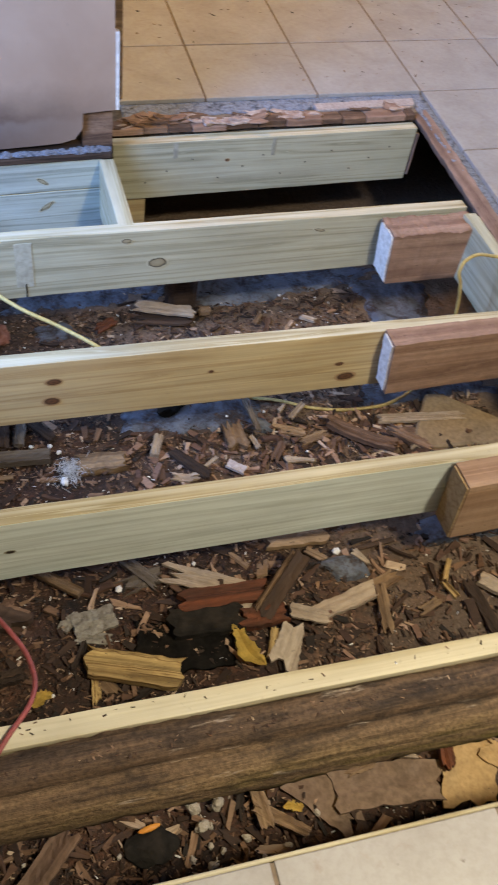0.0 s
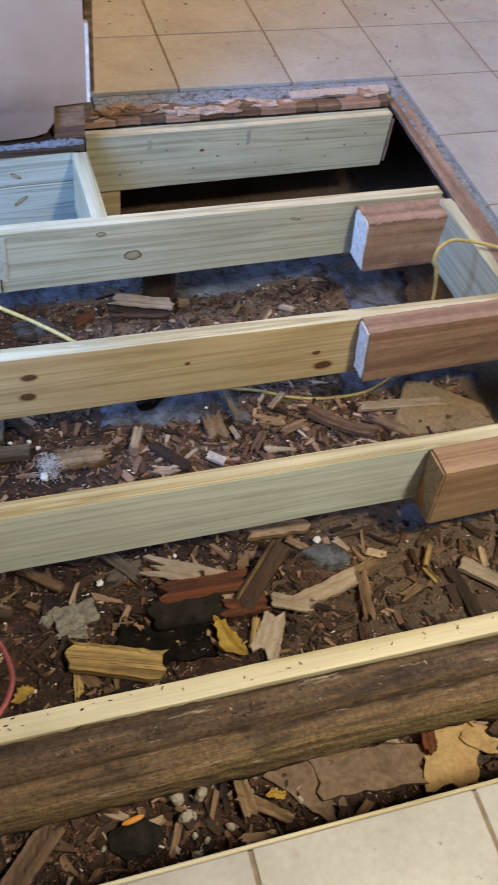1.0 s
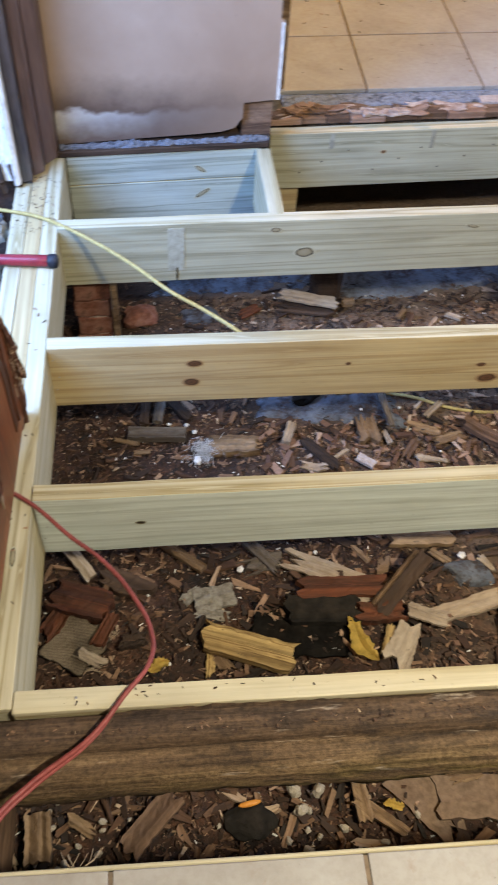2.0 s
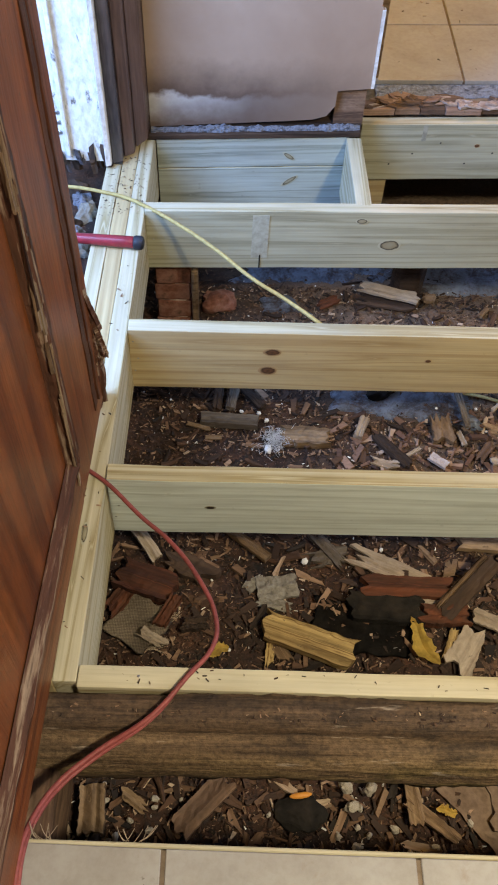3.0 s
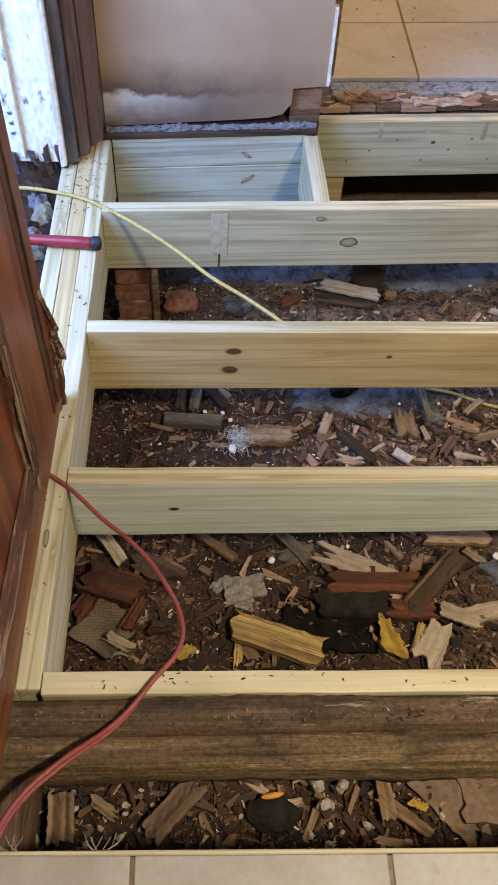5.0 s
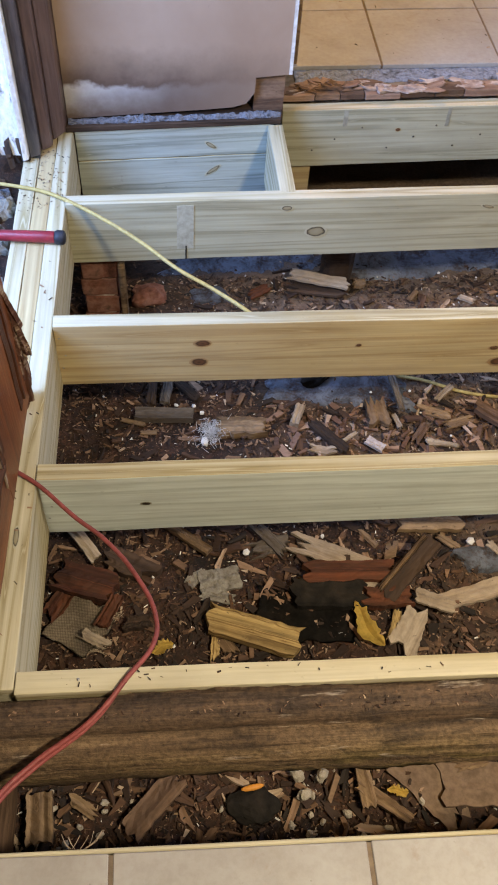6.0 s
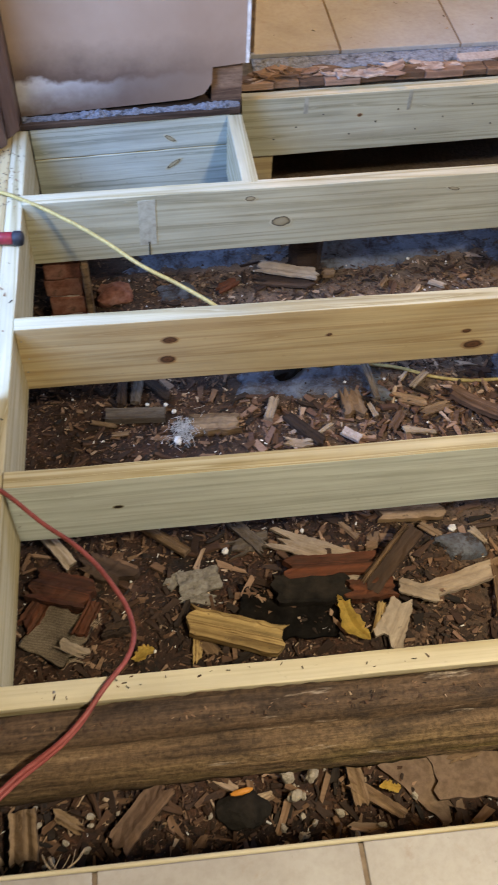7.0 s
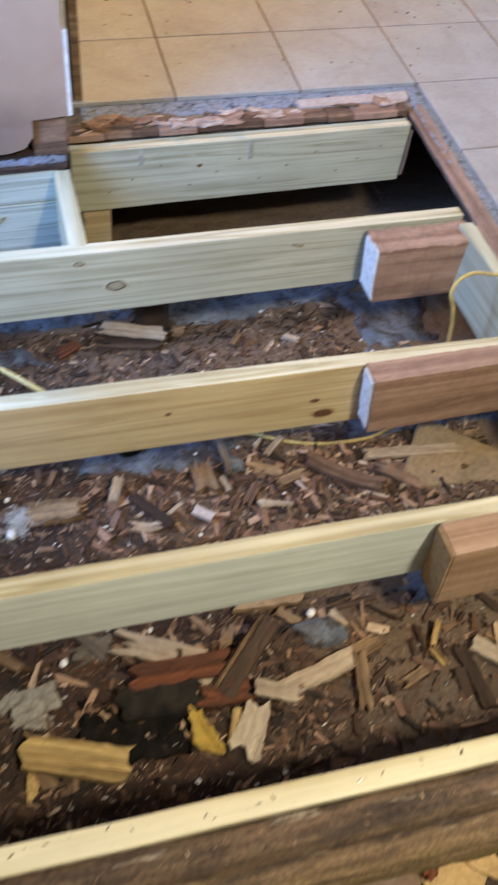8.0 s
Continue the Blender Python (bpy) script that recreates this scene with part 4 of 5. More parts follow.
def crust():
    """A lumpy bead of thinset squeezed out along the ledge, with a ragged skirt."""
    bm = bmesh.new()
    n, m = 220, 12
    rows = []
    for i in range(n + 1):
        x = -0.012 + 0.588 * i / n
        swell = 0.75 + 0.35 * noise.noise(Vector((x * 9, 0, 4))) + 0.3 * noise.noise(Vector((x * 34, 0, 7)))
        row = []
        for j in range(m + 1):
            a = math.pi * j / m
            k = 1 + 0.35 * noise.noise(Vector((x * 70, a * 1.6, 1))) + 0.2 * noise.noise(Vector((x * 170, a * 3, 2)))
            y = sk(1.586 - 0.015 * math.cos(a) * k * swell, x)
            row.append(bm.verts.new((x, y, 0.0165 + 0.015 * math.sin(a) * k * swell)))
        rows.append(row)
    for a, b in zip(rows, rows[1:]):
        for j in range(m):
            bm.faces.new((a[j], b[j], b[j + 1], a[j + 1]))
    bm.faces.new(rows[0])
    bm.faces.new(rows[-1][::-1])
    bmesh.ops.recalc_face_normals(bm, faces=bm.faces)
    return part("thinset_bead", bm, M["bead"], ledge, "lumpy blue-grey thinset bead")


crust()


# ---- doorway: weathered jamb, casing, open door ----
def jamb():
    ob = thing("door_jamb", prism([(-0.245, 1.425), (-0.118, 1.425), (-0.118, 1.47), (-0.245, 1.47)], 0.02, 2.05, 0.003), M["white_paint"], Matrix(), "white door jamb with peeling dirty paint", "door jamb")
    part("stop", prism([(-0.218, 1.412), (-0.206, 1.412), (-0.206, 1.426), (-0.218, 1.426)], 0.04, 2.05, 0.002), M["white_paint"], ob, "thin weather strip")
    part("edge_trim", prism([(-0.119, 1.416), (-0.105, 1.422), (-0.105, 1.470), (-0.119, 1.470)], 0.01, 2.05, 0.002), M["white_paint"], ob, "pale grey trim")
    for z in (0.10, 0.128, 0.156):
        hole = lump(0.012, 0.006, 0.010, int(z * 100), 0.3, 2)
        o = part("screw", hole, M["metal"], ob, "dull metal screw")
        o.matrix_world = pose(-0.228, 1.424, z)
    return ob


jamb_post = jamb()
cas = thing("door_casing", prism([(-0.104, 1.438), (-0.078, 1.452), (-0.078, 1.50), (-0.104, 1.50)], 0.004, 2.1, 0.003), M["casing"], Matrix(), "dark brown weathered door casing beside the jamb", "door casing")
part("moulding", prism([(-0.077, 1.474), (-0.050, 1.494), (-0.050, 1.545), (-0.077, 1.545)], 0.002, 2.1, 0.004), M["casing_brown"], cas, "purple-brown moulding")
part("moulding", prism([(-0.049, 1.515), (-0.020, 1.556), (-0.016, 1.60), (-0.049, 1.60)], 0.006, 2.1, 0.004), M["casing_brown"], cas, "red-brown moulding")


rng = random.Random(44)
for k in range(8):
    x = -0.235 + 0.115 * k / 7 + rng.uniform(-0.006, 0.006)
    o = part("ragged_foot", splinter(rng.uniform(0.02, 0.05), rng.uniform(0.018, 0.036), 0.014, 700 + k, 0.9, rng.uniform(0.2, 0.7), 0.0, 6, 4), M[rng.choice(["casing", "dark_wood"])], jamb_post, "broken rotten end")
    o.matrix_world = pose(x, 1.422 + rng.uniform(0.0, 0.02), rng.uniform(0.008, 0.034), 0, 84 + rng.uniform(-8, 8), rng.uniform(-30, 30))


def door():
    """The open leaf stands back against the wall; local x runs along it from its worn edge, y out into the room."""
    root = new("door_leaf")
    root.matrix_world = pose(-0.024, 0.605, 0.028, 0, 0, -91.0)
    tagged(root, "red-brown varnished wooden door, open, worn and rotten at its foot", "door")
    w, t, h = 0.96, 0.044, 2.0

    def plank(name, x0, x1, z0, z1, front=0.0, label="", mat="door_wood", seed=0):
        bm = box(z0, z1, -t + 0.004, front, x0, x1, 0.004, 10, 0.0006, seed)
        ob = part(name, bm, M[mat], root, label)
        ob.matrix_local = Matrix(((0, 0, 1, 0), (0, 1, 0, 0), (1, 0, 0, 0), (0, 0, 0, 1)))
        return ob

    plank("stile", 0.0, 0.262, 0.0, h, seed=1)
    bm = box(0.2625, w, -t + 0.004, 0.0, 0.0, 0.118, 0.004, 10, 0.0006, 2)
    part("bottom_rail", bm, M["door_wood"], root)
    plank("panel", 0.2625, w, 0.1185, h, -0.012, seed=3)
    # raised worn moulding round the panel, and a groove bead on the stile
    bm = bmesh.new()
    n = 120
    rows = []
    for i in range(n + 1):
        z = 0.112 + (h - 0.112) * i / n
        d = 0.006 * noise.noise(Vector((z * 16, 0, 0))) + 0.004 * noise.noise(Vector((z * 50, 0, 4)))
        rows.append([bm.verts.new((0.255 + a, b, z)) for a, b in ((0.0, -0.002), (0.004 + d * 0.5, 0.006 + d), (0.012, 0.008 + d * 0.6), (0.020 + d, 0.001), (0.026, -0.012))])
    for a, b in zip(rows, rows[1:]):
        for k in range(4):
            bm.faces.new((a[k], a[k + 1], b[k + 1], b[k]))
    bmesh.ops.recalc_face_normals(bm, faces=bm.faces)
    part("moulding", bm, M["door_worn"], root, "worn splintered moulding")
    bm = bmesh.new()
    rows = []
    for i in range(61):
        x = 0.27 + (w - 0.27) * i / 60
        d = 0.005 * noise.noise(Vector((x * 18, 3, 0)))
        rows.append([bm.verts.new((x, b, 0.108 + a)) for a, b in ((0.0, -0.004), (0.008, 0.008 + d), (0.02, 0.009 + d), (0.03, -0.010))])
    for a, b in zip(rows, rows[1:]):
        for k in range(3):
            bm.faces.new((a[k], a[k + 1], b[k + 1], b[k]))
    bmesh.ops.recalc_face_normals(bm, faces=bm.faces)
    part("moulding", bm, M["door_worn_rail"], root, "worn splintered moulding")
    upright = Matrix(((0, 0, 1, 0), (0, 1, 0, 0), (1, 0, 0, 0), (0, 0, 0, 1)))
    # dark worn strips, slightly proud; shade of groove and gap is in their colour
    for x0, x1, z0, proud, name in ((0.052, 0.060, 0.05, 0.004, "bead"), (0.064, 0.088, 0.05, 0.0022, "worn_groove"), (0.236, 0.256, 0.125, 0.0025, "worn_groove")):
        bm = box(z0, h, -0.014, proud, x0, x1, 0.001, 60, 0.0012, int(x0 * 1000))
        part(name, bm, M["door_dark"], root, "dark worn strip shaded as a groove").matrix_local = upright
    rng = random.Random(61)
    for k in range(46):
        z = 0.14 + 0.62 * rng.random()
        bm = splinter(rng.uniform(0.05, 0.17), rng.uniform(0.004, 0.010), 0.004, 620 + k, 0.8, 0.5, 0.0, 9, 3)
        o = part("bare_fibre", bm, M["door_fibre" if k % 4 else "door_dark"], root, "pale bare wood fibre" if k % 4 else "")
        o.matrix_local = pose(rng.uniform(0.256, 0.282), rng.uniform(0.004, 0.008), z, 0, -90 + rng.uniform(-3, 3), 0) @ Matrix.Rotation(radians(90 + rng.uniform(-25, 25)), 4, "X")
    bm = lump(0.040, 0.044, 0.16, 12, 0.7, 4)
    o = part("rotten_foot", bm, M["door_worn"], root, "lumpy rotten foot of the stile")
    o.matrix_local = pose(0.004, -0.018, -0.016)
    for k in range(12):
        bm = splinter(0.06 + 0.03 * (k % 3), 0.014, 0.008, 200 + k, 0.7, 0.4)
        o = part("rotten_splinter", bm, M["door_worn"], root, "crumbling rotten splinter")
        o.matrix_local = pose(-0.002 + 0.006 * (k % 4), -0.006 + 0.004 * (k % 3), 0.02 + 0.02 * k, 0, -86 + 4 * (k % 3), 30 * k)
    return root


door()

# ---- tool, cables ----
tool = new("pry_tool")
tool.matrix_world = pose(0.006, 1.098, 0.018, 0, 0, 176)
tagged(tool, "red-handled tool with a dark blue end cap lying on the sill", "hand tool")


def turned(profile, seg=20):
    bm = bmesh.new()
    rings = []
    for x, r in profile:
        rings.append([bm.verts.new((x, r * math.cos(2 * math.pi * k / seg), r * math.sin(2 * math.pi * k / seg))) for k in range(seg)])
    for a, b in zip(rings, rings[1:]):
        for k in range(seg):
            f = bm.faces.new((a[k], a[(k + 1) % seg], b[(k + 1) % seg], b[k]))
            f.smooth = True
    bm.faces.new(rings[0])
    bm.faces.new(rings[-1])
    bmesh.ops.recalc_face_normals(bm, faces=bm.faces)
    return bm


part("handle", turned([(0.018, 0.0125), (0.022, 0.0145), (0.05, 0.0145), (0.12, 0.0135), (0.20, 0.012), (0.34, 0.012)]), M["red_paint"], tool, "red painted handle")
part("end_cap", turned([(-0.006, 0.008), (-0.004, 0.0145), (0.0, 0.0172), (0.014, 0.0172), (0.019, 0.0148)]), M["black_rubber"], tool, "dark blue rubber cap")


def cable(name, pts, radius, mat, label):
    return thing(name, tube(pts, radius), M[mat], Matrix(), label, "cable")


cable("red_cable", [(-0.13, 0.475, 0.007), (-0.075, 0.452, 0.007), (-0.032, 0.424, 0.0065), (0.004, 0.398, 0.004), (0.075, 0.331, -0.006), (0.132, 0.283, -0.012), (0.19, 0.207, -0.014), (0.223, 0.130, -0.012), (0.221, 0.080, -0.004), (0.178, 0.016, 0.0065), (0.128, -0.043, 0.000), (0.036, -0.104, -0.016), (-0.010, -0.150, -0.010), (-0.034, -0.205, 0.012), (-0.040, -0.245, 0.027), (-0.037, -0.32, 0.0275), (-0.02, -0.5, 0.0275), (0.0, -0.9, 0.0275)], 0.0044, "red_rubber", "dull red extension cable across the joists")
cable("red_cable", [(0.172, 0.008, 0.003), (0.128, -0.047, -0.004), (0.039, -0.109, -0.020), (-0.0065, -0.154, -0.014), (-0.030, -0.207, 0.009), (-0.0355, -0.246, 0.0245), (-0.0325, -0.32, 0.0245), (-0.015, -0.5, 0.0245), (0.005, -0.9, 0.0245)], 0.0036, "red_rubber", "second strand of the dull red extension cable")
cable("yellow_cable", [(-0.42, 1.30, -0.05), (-0.30, 1.335, -0.004), (-0.213, 1.331, 0.006), (-0.112, 1.312, 0.006), (-0.05, 1.290, 0.006), (0.0, 1.258, 0.0065), (0.09, 1.19, 0.004), (0.19, 1.10, 0.0), (0.279, 1.012, -0.010), (0.36, 0.97, -0.035), (0.452, 0.90, -0.055), (0.56, 0.90, -0.17), (0.70, 0.96, -0.33), (0.82, 1.02, -0.405), (0.935, 0.99, -0.392), (1.06, 0.933, -0.388), (1.18, 0.915, -0.388), (1.30, 0.925, -0.38), (1.40, 0.97, -0.34), (1.445, 1.0, -0.22), (1.437, 1.0, -0.11), (1.415, 1.0, -0.02), (1.40, 1.006, 0.028), (1.44, 1.03, 0.047), (1.513, 1.041, 0.035), (1.58, 1.02, 0.029), (1.64, 0.985, 0.027), (1.75, 0.94, 0.027), (1.95, 0.93, 0.027), (2.3, 1.1, 0.027)], 0.0048, "yellow_rubber", "dusty yellow cable hung over the joists")


# ---- debris lying in the bays between the joists ----
SCRAP_SEED = [300]


def scrap(x, y, yaw, L, W, T, mat, label, name="wood_scrap", ragged=0.25, taper=0.0, lift=0.0, rx=0.0, ry=0.0, bend=0.0, category="wood scrap"):
    SCRAP_SEED[0] += 1
    if W > 0.062:
        ragged = min(ragged, 0.14)
    bm = splinter(L, W, T, SCRAP_SEED[0], ragged, taper, bend)
    if len(label.split()) < 4:
        label += " on the soil"
    z = ground_z(x, y) + lift + 0.004 + abs(math.sin(radians(ry))) * L * 0.35
    return thing(name, bm, M[mat], pose(x, y, z, rx, ry, yaw), label, category, "wood scraps on the soil" if category == "wood scrap" else "")


# bay nearest the tiles
scrap(-0.002, -0.108, -86, 0.085, 0.048, 0.014, "tan_wood", "tan board end lying in the litter", lift=0.018, ragged=0.08)
scrap(0.075, -0.091, -31, 0.052, 0.022, 0.005, "tan_wood", "small tan wood chip among pebbles", lift=0.012, ragged=0.5)
scrap(0.207, -0.096, -134, 0.128, 0.046, 0.010, "old_plank", "flat grey-brown lath with a rounded end", lift=0.014, ry=4, ragged=0.2)
scrap(0.609, -0.083, -88, 0.085, 0.028, 0.008, "tan_wood", "short tan lath in the litter", lift=0.016, ragged=0.15)
scrap(0.64, -0.115, -38, 0.11, 0.024, 0.008, "tan_wood", "tan split stick in the litter", lift=0.012)
scrap(0.745, -0.085, -52, 0.15, 0.10, 0.008, "card", "dark brown torn board flap", lift=0.008, ragged=0.2, rx=5)
scrap(0.865, -0.100, -8, 0.22, 0.095, 0.008, "card", "torn sheet of brown fibreboard", lift=0.012, ragged=0.2, taper=0.2)
scrap(1.044, -0.105, -110, 0.15, 0.11, 0.006, "ochre", "ochre sheet with a ragged hole", lift=0.010, ragged=0.3)
scrap(1.005, -0.060, -100, 0.085, 0.030, 0.012, "rust_wood", "dark red-brown split chunk", lift=0.03)
scrap(1.12, -0.10, -30, 0.07, 0.05, 0.006, "ochre", "ochre scrap of board", lift=0.02, ragged=0.4)
scrap(1.19, -0.085, 0, 0.09, 0.06, 0.014, "dark_wood", "dark rotten lump of board", lift=0.03, ragged=0.3)
scrap(0.915, -0.058, -20, 0.05, 0.014, 0.006, "pale_wood", "pale thin chip", lift=0.035)
scrap(0.82, -0.055, 5, 0.07, 0.03, 0.008, "tan_wood", "tan chip under the beam", lift=0.02, ragged=0.4)

# bay between the old beam and the green joist
scrap(0.038, 0.479, -52, 0.135, 0.028, 0.012, "pale_wood", "pale lath leaning by the sill", lift=0.02, ry=12, ragged=0.15)
scrap(0.283, 0.479, -39, 0.125, 0.021, 0.016, "tan_wood", "square tan stick with a sawn end", lift=0.014, ragged=0.05)
scrap(0.060, 0.366, -18, 0.125, 0.070, 0.030, "rust_wood", "crumbling red-brown rotten chunk", lift=0.004, ragged=0.5)
scrap(0.15, 0.41, -30, 0.10, 0.05, 0.024, "dark_wood", "dark crumbling rotten chunk", lift=0.002, ragged=0.5)
scrap(0.012, 0.34, 60, 0.10, 0.04, 0.02, "rust_wood", "red-brown rotten splinter by the sill", lift=0.0, ragged=0.5)
scrap(0.082, 0.229, -32, 0.058, 0.024, 0.005, "pale_wood", "pale torn chip on the burlap", lift=0.026, ragged=0.5, bend=0.1)
scrap(0.112, 0.292, -116, 0.075, 0.028, 0.012, "rust_wood", "red-brown split stick", lift=0.022)
scrap(0.169, 0.269, 9, 0.052, 0.030, 0.014, "dark_wood", "dark brown wood chunk", lift=0.004)
scrap(0.417, 0.238, -18, 0.200, 0.064, 0.022, "yellow_wood", "yellow split wood chunk with dark streaks", lift=0.012, ragged=0.14, ry=3, category="wood scrap")
scrap(0.335, 0.218, -95, 0.06, 0.018, 0.008, "yellow_wood", "yellow splinter under the big chunk", lift=0.0, ragged=0.5)
scrap(0.355, 0.225, -60, 0.06, 0.030, 0.006, "tan_wood", "tan flake under the big chunk", lift=0.0, ragged=0.5)
scrap(0.639, 0.364, -1, 0.190, 0.052, 0.022, "rust_wood", "dark red rotten slat", lift=0.014, ragged=0.25)
scrap(0.608, 0.422, -26, 0.150, 0.050, 0.008, "pale_wood", "pale splintered shake", lift=0.008, ragged=0.7)
scrap(0.690, 0.332, -6, 0.10, 0.020, 0.005, "pale_wood", "thin pale splinter", lift=0.010, ragged=0.6)
scrap(0.778, 0.366, -135, 0.184, 0.050, 0.016, "dark_wood", "dark brown board with a pale split edge", lift=0.022, ragged=0.15, ry=4)
scrap(0.762, 0.374, -135, 0.175, 0.010, 0.022, "tan_wood", "tan split edge of a board", lift=0.020, ragged=0.3, ry=4)
scrap(0.589, 0.312, -4, 0.160, 0.066, 0.016, "char", "black charred slab of wood", lift=0.014, ragged=0.35)
scrap(0.711, 0.297, 1, 0.090, 0.046, 0.020, "rust_wood", "red-brown stub of rotten wood", lift=0.010, ragged=0.4)
scrap(0.752, 0.222, -124, 0.098, 0.048, 0.007, "pale_wood", "pale wedge-shaped chip", lift=0.016, ragged=0.35, taper=-0.4)
scrap(0.722, 0.235, -112, 0.07, 0.018, 0.007, "yellow_wood", "yellowish splinter beside a pale chip", lift=0.008)
scrap(0.817, 0.282, -22, 0.086, 0.034, 0.007, "pale_wood", "pale square-ended chip", lift=0.028, ragged=0.15)
scrap(0.918, 0.308, 13, 0.185, 0.042, 0.008, "pale_wood", "long pale grey-brown shake", lift=0.014, ragged=0.3)
scrap(1.03, 0.345, 18, 0.09, 0.034, 0.006, "tan_wood", "tan flake of split wood", lift=0.008, ragged=0.5)
scrap(0.860, 0.512, -4, 0.150, 0.070, 0.014, "tan_wood", "tan board end beneath the joist", lift=0.020, ragged=0.15)
scrap(0.473, 0.473, -53, 0.094, 0.030, 0.010, "grey_wood", "grey-brown bark chip", lift=0.010, ragged=0.5)
scrap(0.468, 0.452, 15, 0.07, 0.040, 0.008, "grey_wood", "grey-brown torn bark", lift=0.004, ragged=0.6)
scrap(1.005, 0.274, -100, 0.115, 0.026, 0.006, "tan_wood", "tan stick with rough ends", lift=0.018, ragged=0.4)
scrap(1.196, 0.342, -123, 0.060, 0.013, 0.006, "yellow_wood", "orange-tan splinter", lift=0.016)
scrap(1.185, 0.292, -69, 0.045, 0.016, 0.006, "yellow_wood", "orange-tan chip", lift=0.010)
scrap(1.310, 0.268, -45, 0.110, 0.036, 0.012, "pale_wood", "pale square-ended lath", lift=0.012, ragged=0.08)
scrap(1.12, 0.262, 20, 0.065, 0.022, 0.006, "tan_wood", "tan chip in the bay", lift=0.006, ragged=0.5)
scrap(1.245, 0.235, -85, 0.14, 0.03, 0.010, "dark_wood", "dark flat stick", lift=0.004)
scrap(1.005, 0.425, -55, 0.05, 0.022, 0.005, "pale_wood", "pale triangular shard", lift=0.010, taper=0.6)
scrap(0.895, 0.452, -40, 0.055, 0.018, 0.006, "tan_wood", "small tan shard", lift=0.008)
scrap(1.05, 0.455, 5, 0.11, 0.012, 0.006, "dark_wood", "thin dark twig-like stick", lift=0.008)

# bay between the green and the yellow joist
scrap(0.231, 0.867, -3, 0.152, 0.036, 0.020, "grey_wood", "grey-brown half-round stick", lift=0.008, ragged=0.1)
scrap(0.240, 0.948, -99, 0.115, 0.026, 0.010, "grey_wood", "grey stake lying in the litter", lift=0.020, ry=-8, ragged=0.1)
scrap(0.20, 0.955, -95, 0.10, 0.024, 0.010, "dark_wood", "dark stake lying in the litter", lift=0.016, ragged=0.1)
scrap(0.285, 0.950, -50, 0.11, 0.022, 0.010, "dark_wood", "dark stick leaning on a stake", lift=0.022)
scrap(0.150, 0.849, -16, 0.063, 0.013, 0.004, "tan_wood", "thin tan splinter", lift=0.010)
scrap(0.191, 0.812, 2, 0.040, 0.012, 0.004, "tan_wood", "small tan splinter", lift=0.008)
scrap(0.430, 0.820, -3, 0.110, 0.056, 0.020, "tan_wood", "tan-orange block of split wood", lift=0.006, ragged=0.25)
scrap(0.579, 0.851, -111, 0.070, 0.024, 0.018, "pale_wood", "small pale sawn block", lift=0.010, ragged=0.08)
scrap(0.794, 0.850, -88, 0.082, 0.050, 0.016, "tan_wood", "striped tan chunk of split wood", lift=0.014, ragged=0.35, taper=-0.2)
scrap(0.845, 0.831, -75, 0.045, 0.014, 0.006, "pale_wood", "small pale chip", lift=0.014)
scrap(0.633, 0.740, -10, 0.060, 0.026, 0.005, "pale_wood", "curved pale pinkish chip", lift=0.010, bend=0.15, ragged=0.4)
scrap(0.703, 0.772, 34, 0.060, 0.010, 0.005, "pale_wood", "thin pale stick", lift=0.018)
scrap(0.653, 0.777, -50, 0.125, 0.026, 0.012, "dark_wood", "dark brown split stick", lift=0.012)
scrap(0.855, 0.930, -88, 0.160, 0.016, 0.010, "grey_wood", "straight grey stick", lift=0.022, ry=-6, ragged=0.05)
scrap(0.951, 0.752, -12, 0.080, 0.026, 0.006, "pale_wood", "pale forked chip", lift=0.012, taper=0.6)
scrap(0.994, 0.928, 42, 0.070, 0.018, 0.006, "pale_wood", "pale chip in the litter", lift=0.012)
scrap(1.143, 0.803, -35, 0.200, 0.036, 0.016, "old_plank", "brown curved bark strip", lift=0.016, bend=0.08, ragged=0.2)
scrap(1.351, 0.845, -5, 0.250, 0.026, 0.012, "pale_wood", "long pale rotten lath", lift=0.020, ragged=0.5)
scrap(1.288, 0.775, -42, 0.110, 0.034, 0.010, "old_plank", "flat brown wood flake", lift=0.012, ragged=0.5)
scrap(1.33, 0.80, -10, 0.16, 0.03, 0.010, "old_plank", "brown stick under the lath", lift=0.006, ragged=0.4)
scrap(0.95, 0.86, -20, 0.07, 0.03, 0.006, "tan_wood", "pinkish-tan flake", lift=0.012, ragged=0.5)
scrap(1.01, 0.82, 15, 0.075, 0.026, 0.006, "tan_wood", "pinkish-tan flake", lift=0.012, ragged=0.5)
scrap(0.90, 0.79, 55, 0.07, 0.024, 0.006, "old_plank", "brown flake", lift=0.012, ragged=0.5)

# bay between the yellow and the far joist
scrap(0.709, 1.413, -16, 0.175, 0.050, 0.008, "pale_wood", "pale pinkish-tan board fragment", lift=0.030, ragged=0.25)
scrap(0.700, 1.385, -10, 0.14, 0.05, 0.008, "dark_wood", "dark flake under a board fragment", lift=0.010, ragged=0.5)
scrap(0.839, 1.415, 0, 0.034, 0.030, 0.014, "tan_wood", "small orange-tan block", lift=0.010, ragged=0.2)
scrap(0.52, 1.38, 30, 0.06, 0.03, 0.01, "rust_wood", "red-brown flake", lift=0.008, ragged=0.5)
scrap(1.00, 1.36, 50, 0.05, 0.016, 0.006, "tan_wood", "tan splinter", lift=0.010)
scrap(1.16, 1.33, -30, 0.045, 0.02, 0.006, "pale_wood", "pale splinter", lift=0.010)


